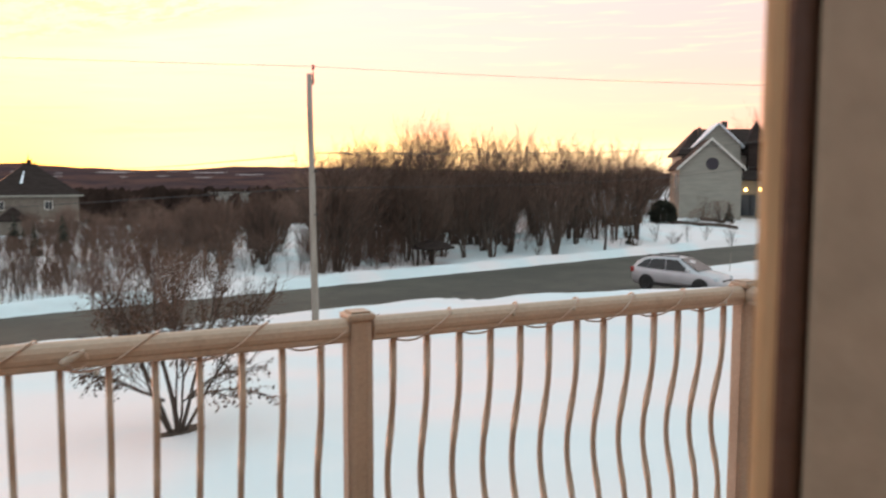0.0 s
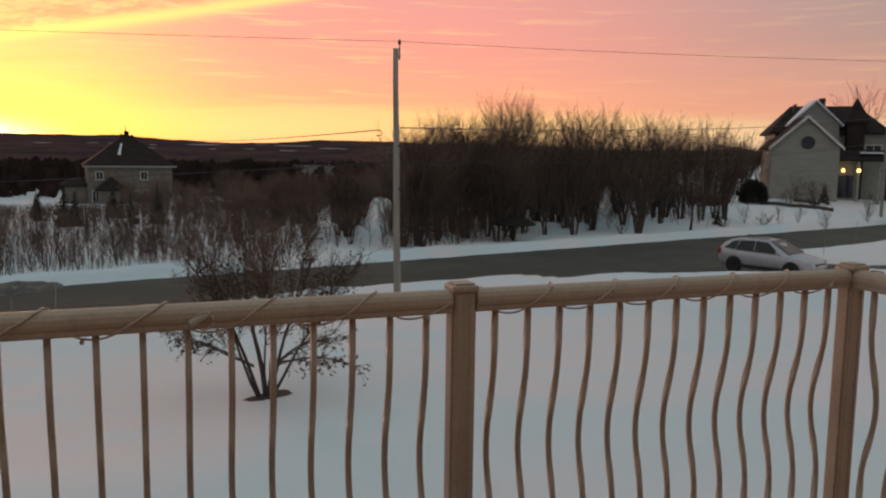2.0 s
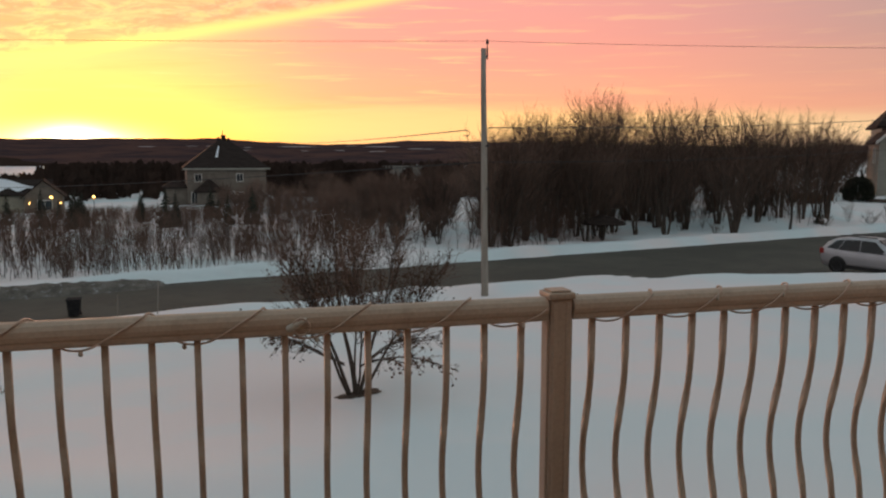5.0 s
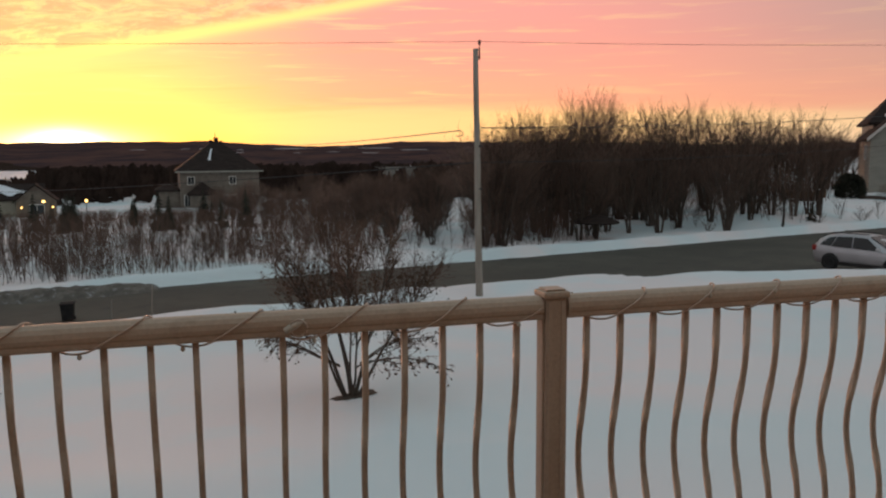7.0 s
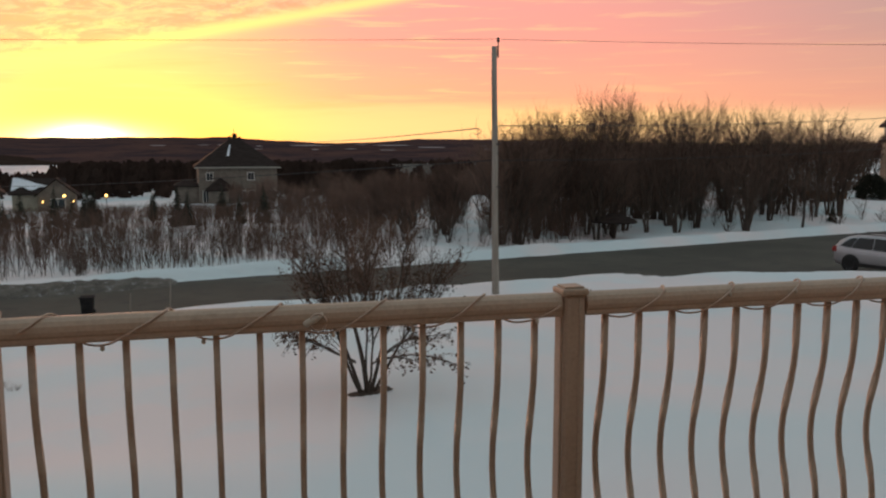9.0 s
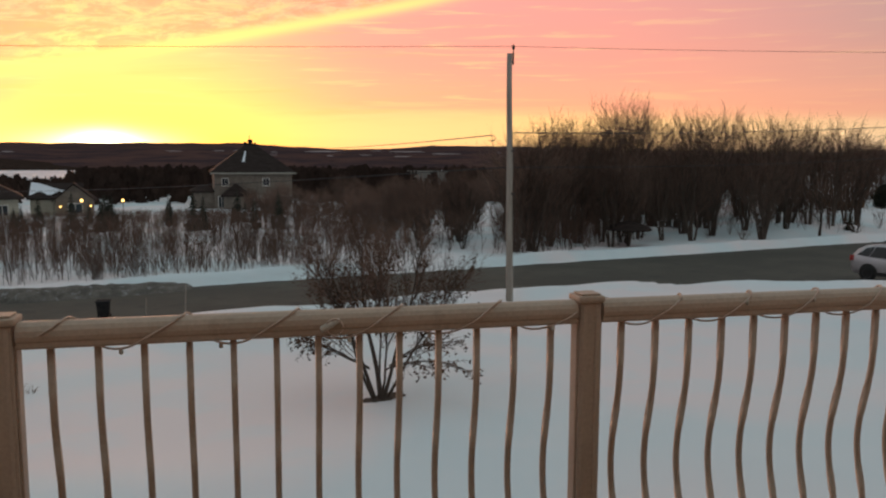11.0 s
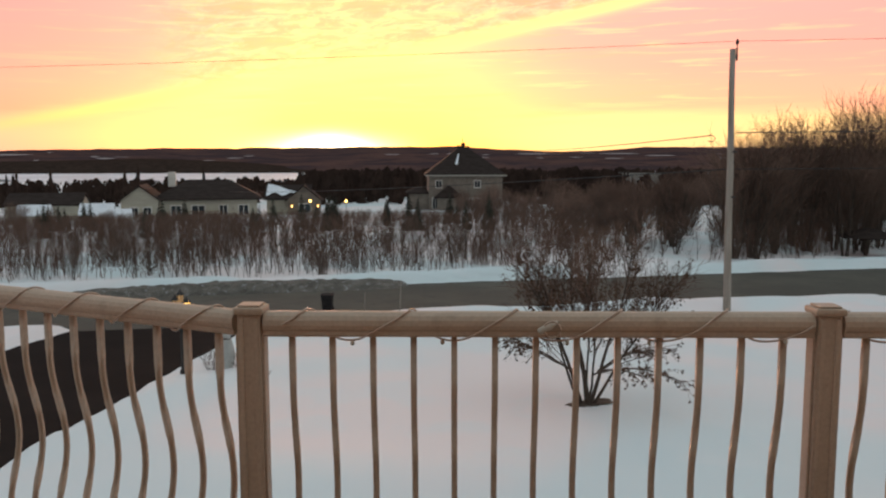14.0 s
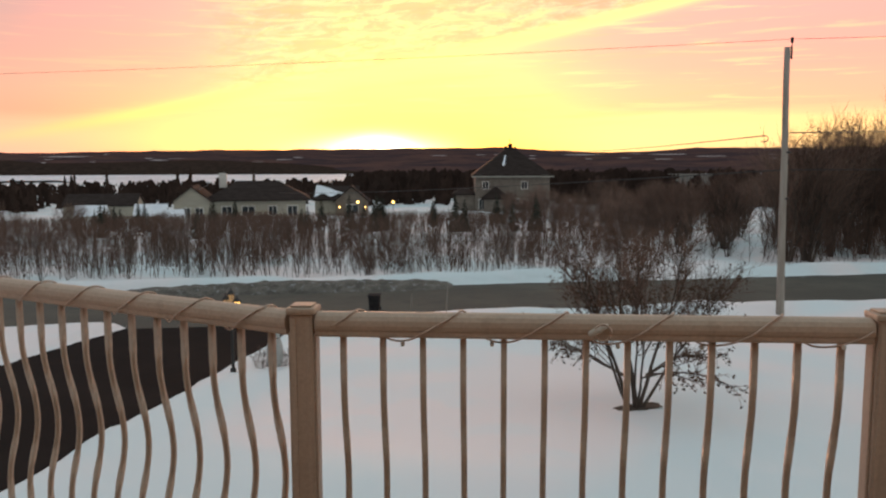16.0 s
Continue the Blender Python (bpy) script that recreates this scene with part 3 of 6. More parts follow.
def baluster_mesh():
    """A slim square bar that bellies outward (local +y)."""
    bm = bmesh.new()
    rings = []
    h = 0.0082
    zs = [0.09 + (1.03 - 0.09) * i / 30 for i in range(31)]
    for z in zs:
        u = (z - 0.58) / (0.30 if z > 0.58 else 0.25)
        off = 0.045 * math.cos(min(max(u, -1), 1) * math.pi / 2) ** 2
        rings.append([bm.verts.new((sx * h, off + sy * h, z)) for sx, sy in ((-1, -1), (1, -1), (1, 1), (-1, 1))])
    for a, b in zip(rings, rings[1:]):
        for j in range(4):
            bm.faces.new((a[j], a[(j + 1) % 4], b[(j + 1) % 4], b[j]))
    bm.faces.new(rings[0][::-1])
    bm.faces.new(rings[-1])
    es = [e for e in bm.edges if abs(e.verts[0].co.z - e.verts[1].co.z) > 1e-4]
    bmesh.ops.bevel(bm, geom=es, offset=0.0028, segments=2, affect="EDGES")
    bmesh.ops.recalc_face_normals(bm, faces=bm.faces[:])
    me = bpy.data.meshes.new("baluster")
    bm.to_mesh(me)
    bm.free()
    me.polygons.foreach_set("use_smooth", [True] * len(me.polygons))
    me.materials.append(ALU)
    return me


BALUSTER = baluster_mesh()
RAIL_OUTLINE = [(-0.026, 1.022), (-0.029, 1.028), (-0.029, 1.038), (-0.0335, 1.043), (-0.036, 1.054), (-0.034, 1.068), (-0.027, 1.079), (-0.014, 1.086), (0.0, 1.088),
                (0.014, 1.086), (0.027, 1.079), (0.034, 1.068), (0.036, 1.054), (0.0335, 1.043), (0.029, 1.038), (0.029, 1.028), (0.026, 1.022)]


def extrude_x(outline, x0, x1):
    bm = bmesh.new()
    a = [bm.verts.new((x0, y, z)) for y, z in outline]
    b = [bm.verts.new((x1, y, z)) for y, z in outline]
    n = len(a)
    bm.faces.new(a)
    bm.faces.new(b[::-1])
    for i in range(n):
        bm.faces.new((a[i], b[i], b[(i + 1) % n], a[(i + 1) % n]))
    return bm


def railing_section(p, q, label, n=13):
    d = q - p
    ang = math.degrees(math.atan2(d.y, d.x))
    thing = empty("railing_section", pose(p.x, p.y, 0, 0, 0, ang), label, "railing", "balcony railing")
    length = d.length
    part("top_rail", extrude_x(RAIL_OUTLINE, 0.0385, length - 0.0385), ALU, thing)
    part("bottom_rail", extrude_x([(-0.02, 0.07), (-0.02, 0.105), (0.02, 0.105), (0.02, 0.07)], 0.0385, length - 0.0385), ALU, thing)
    for i in range(n):
        shared("baluster", BALUSTER, thing, pose(length * (i + 1) / (n + 1), 0, 0))
    return thing


def light_string(p, q, label, turns, phase, plug=None):
    """A clear cable wound round the top rail, with a few frosted bulbs under it."""
    d = q - p
    ang = math.degrees(math.atan2(d.y, d.x))
    thing = empty("string_light", pose(p.x, p.y, 0, 0, 0, ang), label, "string light", "string lights on the railing")
    length = d.length
    rng = random.Random(int(phase * 100) + 3)
    pts = []
    n = turns * 26
    for i in range(n + 1):
        u = i / n
        a = 2 * math.pi * (u * turns + phase)
        # quick across the near side and over the top, slack below
        x = 0.07 + (length - 0.14) * (u + 0.020 * math.sin(a + 0.8)) + 0.004 * math.sin(i * 0.7)
        ry, rz = 0.0405, 0.040
        y, z = -ry * math.cos(a), 1.053 + rz * math.sin(a)
        if math.sin(a) < -0.45:
            z -= (0.002 + 0.010 * abs(math.sin(3.1 * u * turns))) * (-math.sin(a) - 0.45)
        pts.append(Vector((x, y, z)))
    v, f = [], []
    tube(v, f, pts, [0.0030] * len(pts), 6)
    mesh_object("cable", v, f, CABLE, thing, smooth=True)
    for i in range(13, n, 26):
        k = i + rng.randint(-3, 3) + 6
        if k < len(pts):
            b = lathe([(0.002, -0.009), (0.005, -0.007), (0.006, -0.002), (0.004, 0.005), (0.002, 0.008)], 10)
            bmesh.ops.translate(b, verts=b.verts[:], vec=pts[k] - Vector((0, 0, 0.006)))
            part("bulb", b, BULB, thing, smooth=True)
    if plug is not None:
        b = lathe([(0.005, -0.03), (0.009, -0.027), (0.010, 0.0), (0.008, 0.012), (0.005, 0.028)], 10)
        bmesh.ops.rotate(b, verts=b.verts[:], matrix=Matrix.Rotation(radians(62), 3, "Y"))
        bmesh.ops.translate(b, verts=b.verts[:], vec=(plug, -0.046, 1.055))
        part("plug", b, BULB, thing, "frosted plug joining two cables", smooth=True)
        v, f = [], []
        loop = [Vector((plug + 0.01 + 0.022 * math.cos(t), -0.050, 1.048 + 0.022 * math.sin(t))) for t in np.linspace(0, 6.0, 20)]
        tube(v, f, loop, [0.003] * 20, 5)
        mesh_object("loop", v, f, CABLE, thing, smooth=True)


def balcony():
    outline = [(-2.3, -0.6), (2.55, -0.6), (2.4, 2.12), (0.757, 2.15), (-0.72, 2.15), (-2.3, 2.85)]
    bm = bmesh.new()
    a = [bm.verts.new((x, y, 0.0)) for x, y in outline]
    b = [bm.verts.new((x, y, -0.16)) for x, y in outline]
    bm.faces.new(a)
    bm.faces.new(b[::-1])
    for i in range(len(a)):
        bm.faces.new((a[i], b[i], b[(i + 1) % 6], a[(i + 1) % 6]))
    deck = part("balcony_floor", bm, DECK)
    tagged(deck, "plain timber balcony floor under the railing", "floor", "", "structure")
    for x, y in ((-2.1, 2.5), (2.25, 1.85), (0.7, 1.95)):
        z = ground_z(x, y) - 0.2
        post = part("deck_post", box(x - 0.07, x + 0.07, y - 0.07, y + 0.07, z, -0.16, 0.01), DECK)
        tagged(post, "square timber post carrying the balcony", "post", "balcony posts")
    ab = POST_B - POST_A
    railing_post(POST_A, ab, "beige aluminium corner post with a rounded cap")
    railing_post(POST_B, ab, "beige aluminium railing post with a rounded cap")
    railing_post(POST_C, POST_C - POST_B, "beige aluminium corner post where the railing turns back")
    railing_post(POST_D, POST_D - POST_A, "beige aluminium railing post with a rounded cap")
    railing_post(POST_E, POST_E - POST_C, "beige aluminium railing post beside the house")
    railing_section(POST_A, POST_B, "beige aluminium balcony railing with bellied balusters")
    railing_section(POST_B, POST_C, "beige aluminium balcony railing with bellied balusters")
    railing_section(POST_D, POST_A, "beige aluminium railing slanting outward, bellied balusters")
    railing_section(POST_C, POST_E, "beige aluminium railing running back to the house")
    light_string(POST_A, POST_B, "clear unlit string lights wound round the railing", 5, 0.02, plug=0.80)
    light_string(POST_B, POST_C, "clear unlit string lights wound round the railing", 6, 0.35)
    light_string(POST_D, POST_A, "clear unlit string lights wound round the railing", 6, 0.55)
    light_string(POST_C, POST_E, "clear unlit string lights wound round the railing", 5, 0.2)


balcony()


def open_door():
    """The free edge of a door leaf that stands open beside the camera."""
    ang = math.degrees(math.atan2(-0.72, 0.16))
    thing = empty("door_1", pose(0.0305, 0.0355, 0.02, 0, 0, ang), "beige door leaf standing open onto the balcony", "door", "", "structure")
    part("leaf", box(0.0075, 0.78, 0.0, 0.042, 0, 2.05, 0.003), DOORLEAF, thing)
    part("weather_seal", box(0.0, 0.0075, -0.001, 0.020, 0, 2.05, 0.002), SEAL, thing, "dark brown weather seal")
    part("leaf_edge", box(-0.010, -0.001, 0.006, 0.040, 0, 2.05, 0.003), EDGE, thing, "pale pine edge of the leaf")


open_door()


def house_shell():
    """The plain wall of the house behind the camera, its door opening and a closed room."""
    y0, y1, zb, zt = -0.80, -0.62, -2.9, 2.95
    bm = bmesh.new()
    add_box(bm, -6.0, -0.75, y0, y1, zb, zt)
    add_box(bm, 0.30, 6.0, y0, y1, zb, zt)
    add_box(bm, -0.75, 0.30, y0, y1, 2.1, zt)
    add_box(bm, -0.75, 0.30, y0, y1, zb, 0.0)
    tagged(part("wall_house", bm, SIDING), "plain beige house wall with an open doorway", "wall", "", "structure")
    bm = bmesh.new()
    add_box(bm, -6.0, -5.85, -4.8, y0, zb, zt)
    add_box(bm, 5.85, 6.0, -4.8, y0, zb, zt)
    add_box(bm, -6.0, 6.0, -4.95, -4.8, zb, zt)
    tagged(part("wall_back", bm, SIDING), "plain house walls behind the doorway", "wall", "", "structure")
    tagged(part("floor", box(-5.85, 5.85, -4.8, y0, -0.15, -0.01), DECK), "plain wooden floor inside the doorway", "floor", "", "structure")
    tagged(part("ceiling", box(-6.2, 6.2, -5.1, -0.3, 2.95, 3.1), TRIM), "plain pale ceiling and eave over the doorway", "ceiling", "", "structure")


house_shell()


# ---- utility poles and wires ----
POLE1 = Vector((9.74, 26.6, 0.0))
POLE1.z = float(base_height(POLE1.x, POLE1.y)) + 0.1
POLE1_TOP = 5.30
POLE2 = Vector((65.0, 50.4, 0.0))
POLE2.z = ground_z(POLE2.x, POLE2.y) - 0.2


def utility_pole(p, top, r, lean, label):
    thing = empty("utility_pole", pose(p.x, p.y, p.z), label, "utility pole", "utility poles")
    h = top - p.z
    n = 14
    pts = [Vector((lean * (i / n) * h + 0.008 * math.sin(i * 0.9), 0, -0.6 + (h + 0.6) * i / n)) for i in range(n + 1)]
    v, f = [], []
    tube(v, f, pts, [r * (1 - 0.32 * i / n) for i in range(n + 1)], 14)
    k = len(v)
    f.append(tuple(range(k - 14, k)))
    mesh_object("pole", v, f, WOODPOLE, thing, smooth=True)
    t = pts[-1]
    pin = lathe([(0.03, -0.35), (0.03, 0.05), (0.018, 0.06), (0.018, 0.16), (0.045, 0.17), (0.06, 0.21), (0.04, 0.25), (0.055, 0.28), (0.03, 0.33)], 10)
    bmesh.ops.translate(pin, verts=pin.verts[:], vec=t + Vector((0.14, 0.0, -0.02)))
    part("insulator", pin, BLACK, thing, "dark pin insulator", smooth=True)
    part("bracket", add_box(bmesh.new(), t.x - 0.05, t.x + 0.16, -0.03, 0.03, t.z - 0.30, t.z - 0.24, 0.008), BLACK, thing)
    for z in (0.62 * h, 0.45 * h):
        part("strap", lathe([(r * 0.87, z - 0.03), (r * 0.90, z - 0.02), (r * 0.90, z + 0.02), (r * 0.87, z + 0.03)], 14), BLACK, thing)
    part("bolt", box(-0.02, 0.02, -r * 0.9 - 0.03, -r * 0.6, 0.58 * h, 0.58 * h + 0.04, 0.006), BLACK, thing)
    return thing


utility_pole(POLE1, POLE1_TOP - 0.25, 0.135, -0.014, "weathered grey wooden utility pole beside the road")
utility_pole(POLE2, 5.7, 0.15, 0.004, "weathered wooden utility pole in snow before a house")


def power_lines():
    top = (POLE1.x + 0.02, POLE1.y, POLE1_TOP)
    th = empty("power_line", pose(0, 0, 0), "thin dark overhead wire between the poles", "wire", "overhead wires")
    wire("span", top, (-62.0, 47.0, 6.5), 0.45, 0.007, th, 60)
    wire("span", top, (52.0, 7.5, 5.3), 0.5, 0.007, th, 60)
    th = empty("phone_cable", pose(0, 0, 0), "slack dark telephone cable with a curled loop at the pole", "wire", "overhead wires")
    curl = Vector((10.04, 29.6, 2.335))
    wire("span", curl, (12.73, 128, 2.95), 0.30, 0.022, th, 60)
    v, f = [], []
    pts = [curl + Vector((0.16 * math.sin(t), 0, -0.11 + 0.11 * math.cos(t))) for t in np.linspace(0.0, 3.9, 14)]
    tube(v, f, pts, [0.016] * 14, 5)
    mesh_object("loop", v, f, WIRE, th, smooth=True)
    wire("span", (POLE1.x + 0.12, POLE1.y + 0.1, 2.35), (POLE2.x, POLE2.y, 5.3), 0.5, 0.018, th, 60)
    th = empty("lower_cable", pose(0, 0, 0), "low dark cable strung across the thicket", "wire", "overhead wires")
    wire("span", (POLE1.x, POLE1.y + 0.15, 1.15), (-26.5, 106, -2.7), 0.3, 0.02, th, 60)
    wire("span", (POLE1.x, POLE1.y + 0.15, 1.15), (POLE2.x, POLE2.y, 3.1), 0.6, 0.014, th, 60)


power_lines()


# ---- parked car ----
def parked_car():
    ang = -73.0
    x, y = 27.75, 26.85
    z = float(base_height(x, y)) + 0.03
    car = empty("car", pose(x, y, z, 0, 0, ang), "silver hatchback with dark windows parked on asphalt", "car")
    # side outline: x forward; stations with (bottom, sill, belt, roof, half width at belt, half width at roof)
    st = [(-2.22, 0.46, 0.62, 0.86, 0.94, 0.66, 0.58), (-2.14, 0.34, 0.55, 0.98, 1.12, 0.80, 0.62), (-1.98, 0.26, 0.50, 1.02, 1.32, 0.86, 0.60), (-1.66, 0.24, 0.48, 1.02, 1.47, 0.89, 0.59),
          (-1.1, 0.24, 0.48, 1.00, 1.56, 0.89, 0.61), (-0.4, 0.24, 0.48, 0.98, 1.59, 0.89, 0.62), (0.12, 0.24, 0.48, 0.97, 1.55, 0.89, 0.61), (0.50, 0.24, 0.48, 0.96, 1.40, 0.89, 0.62),
          (0.92, 0.24, 0.48, 0.95, 1.16, 0.885, 0.66), (1.20, 0.24, 0.48, 0.94, 1.00, 0.88, 0.70), (1.65, 0.24, 0.48, 0.88, 0.94, 0.86, 0.66), (2.00, 0.25, 0.50, 0.78, 0.85, 0.80, 0.60), (2.18, 0.32, 0.52, 0.66, 0.72, 0.70, 0.52), (2.25, 0.40, 0.50, 0.58, 0.62, 0.56, 0.42)]
    bm = bmesh.new()
    rings = []
    for sx, bo, si, be, ro, w, rw in st:
        half = [(0.0, bo), (w * 0.85, bo), (w * 0.97, si), (w * 1.0, (si + be) / 2), (w * 0.985, be - 0.04), (w * 0.95, be), (rw + (w * 0.95 - rw) * 0.45, be + (ro - be) * 0.55), (rw, ro - 0.05), (rw * 0.86, ro), (0.0, ro + 0.02)]
        pts = half + [(-a, b) for a, b in half[-2:0:-1]]
        rings.append([bm.verts.new((sx, a, b)) for a, b in pts])
    n = len(rings[0])
    for a, b in zip(rings, rings[1:]):
        for j in range(n):
            bm.faces.new((a[j], b[j], b[(j + 1) % n], a[(j + 1) % n]))
    bm.faces.new(rings[0])
    bm.faces.new(rings[-1][::-1])
    body = part("body", bm, CARPAINT, car, "silver painted body", smooth=True)
    # glass lies 8 mm proud of the cabin
    def pane(name, quad):
        b = bmesh.new()
        vs = [b.verts.new(p) for p in quad]
        b.faces.new(vs)
        c = b.faces[:][0].calc_center_median()
        ext = bmesh.ops.extrude_face_region(b, geom=b.faces[:])
        nrm = (Vector(quad[1]) - Vector(quad[0])).cross(Vector(quad[2]) - Vector(quad[0])).normalized()
        out = Vector((c.x * 0.2, c.y, c.z - 0.7))
        if nrm.dot(out) < 0:
            nrm = -nrm
        bmesh.ops.translate(b, verts=[g for g in ext["geom"] if isinstance(g, bmesh.types.BMVert)], vec=nrm * 0.016)
        bmesh.ops.translate(b, verts=b.verts[:], vec=nrm * 0.002)
        part(name, b, CARGLASS, car, "dark tinted glass")
    for s in (-1, 1):
        pane("side_window", [(-1.30, s * 0.846, 1.035), (-0.42, s * 0.850, 1.015), (-0.46, s * 0.655, 1.485), (-1.12, s * 0.650, 1.455)])
        pane("side_window", [(-0.37, s * 0.850, 1.015), (0.80, s * 0.848, 0.995), (0.16, s * 0.655, 1.46), (-0.41, s * 0.655, 1.485)])
        pane("quarter_window", [(-1.86, s * 0.82, 1.07), (-1.36, s * 0.844, 1.04), (-1.18, s * 0.650, 1.450), (-1.52, s * 0.635, 1.39)])
        part("roof_rail", box(-1.45, 0.15, s * 0.50 - 0.02, s * 0.50 + 0.02, 1.60, 1.64, 0.008), BLACK, car)
        mir = box(0.72, 0.86, *sorted((s * 0.92, s * 1.10)), 1.00, 1.14, 0.03)
        part("mirror", mir, CARPAINT, car)
        part("headlight", box(1.86, 2.12, *sorted((s * 0.50, s * 0.80)), 0.66, 0.80, 0.04), LENS, car, "clear headlight lens")
        part("tail_light", box(-2.18, -1.98, *sorted((s * 0.62, s * 0.86)), 0.80, 1.04, 0.03), REDLAMP, car, "red tail light")
        part("sill_cladding", box(-1.0, 0.95, *sorted((s * 0.84, s * 0.905)), 0.24, 0.40, 0.02), BLACK, car)
        part("fog_lamp", box(2.02, 2.20, *sorted((s * 0.50, s * 0.66)), 0.40, 0.50, 0.02), BLACK, car)
    pane("windscreen", [(1.16, -0.70, 1.045), (1.16, 0.70, 1.045), (0.22, 0.56, 1.535), (0.22, -0.56, 1.535)])
    pane("rear_window", [(-2.13, -0.58, 1.13), (-2.13, 0.58, 1.13), (-1.76, 0.52, 1.46), (-1.76, -0.52, 1.46)])
    part("grille", box(2.04, 2.245, -0.46, 0.46, 0.50, 0.70, 0.03), BLACK, car, "dark front grille")
    part("bumper", box(1.98, 2.27, -0.55, 0.55, 0.28, 0.42, 0.04), BLACK, car)
    part("number_plate", box(2.255, 2.275, -0.16, 0.16, 0.42, 0.52, 0.004), TRIM, car, "pale blank front plate")
    for wx in (-1.32, 1.33):
        for s in (-1, 1):
            arch = bmesh.new()
            bmesh.ops.create_cone(arch, cap_ends=True, segments=24, radius1=0.39, radius2=0.39, depth=0.05)
            bmesh.ops.rotate(arch, verts=arch.verts[:], matrix=Matrix.Rotation(radians(90), 3, "X"))
            bmesh.ops.translate(arch, verts=arch.verts[:], vec=(wx, s * 0.872, 0.36))
            part("wheel_arch", arch, BLACK, car)
            prof = [(0.21, -0.10), (0.30, -0.11), (0.335, -0.08), (0.34, 0.0), (0.335, 0.08), (0.30, 0.11), (0.21, 0.10)]
            tyre = lathe(prof, 28)
            bmesh.ops.rotate(tyre, verts=tyre.verts[:], matrix=Matrix.Rotation(radians(90), 3, "X"))
            bmesh.ops.translate(tyre, verts=tyre.verts[:], vec=(wx, s * 0.83, 0.34))
            wheel = part("wheel", tyre, TYRE, car, "black tyre", smooth=True)
            rim = lathe([(0.20, -0.085), (0.215, -0.095), (0.215, 0.095), (0.20, 0.085)], 20)
            bmesh.ops.rotate(rim, verts=rim.verts[:], matrix=Matrix.Rotation(radians(90), 3, "X"))
            bmesh.ops.translate(rim, verts=rim.verts[:], vec=(wx, s * 0.842, 0.34))
            part("rim", rim, RIM, wheel)


parked_car()


# ---- things by the drive and road ----
def lamp_post():
    x, y = -5.89, 17.8
    z = ground_z(x, y) - 0.05
    lamp = empty("garden_lamp", pose(x, y, z), "black garden lamp post with two lit lanterns", "lamp post")
    h = -1.75 - z
    part("post", lathe([(0.07, 0), (0.07, 0.12), (0.04, 0.16), (0.035, h - 0.1), (0.05, h - 0.06), (0.03, h)], 12), BLACK, lamp, smooth=True)
    for dx, lit, dz in ((-0.12, 0, 0.03), (0.0, 0, 0.15), (0.13, 1, -0.02)):
        if dx:
            part("arm", box(min(0, dx), max(0, dx), -0.015, 0.015, h - 0.12 + dz * 0, h - 0.09, 0.005), BLACK, lamp)
        zz = h - 0.09 + dz
        cage = lathe([(0.04, zz), (0.055, zz + 0.01), (0.075, zz + 0.17), (0.07, zz + 0.175)], 6)
        bmesh.ops.translate(cage, verts=cage.verts[:], vec=(dx, 0, 0))
        lan = part("lantern", cage, GLOW if lit else GLOWDIM, lamp, "warm glowing lantern glass" if lit else "faintly lit lantern glass")
        hat = lathe([(0.10, zz + 0.175), (0.085, zz + 0.20), (0.04, zz + 0.26), (0.015, zz + 0.27), (0.012, zz + 0.31)], 8)
        bmesh.ops.translate(hat, verts=hat.verts[:], vec=(dx, 0, 0))
        part("hat", hat, BLACK, lan)
        for k in range(6):
            a = math.pi * k / 3
            v, f = [], []
            tube(v, f, [Vector((dx + 0.043 * math.cos(a), 0.043 * math.sin(a), zz)), Vector((dx + 0.079 * math.cos(a), 0.079 * math.sin(a), zz + 0.18))], [0.007, 0.007], 4)
            mesh_object("bar", v, f, BLACK, lan)


lamp_post()


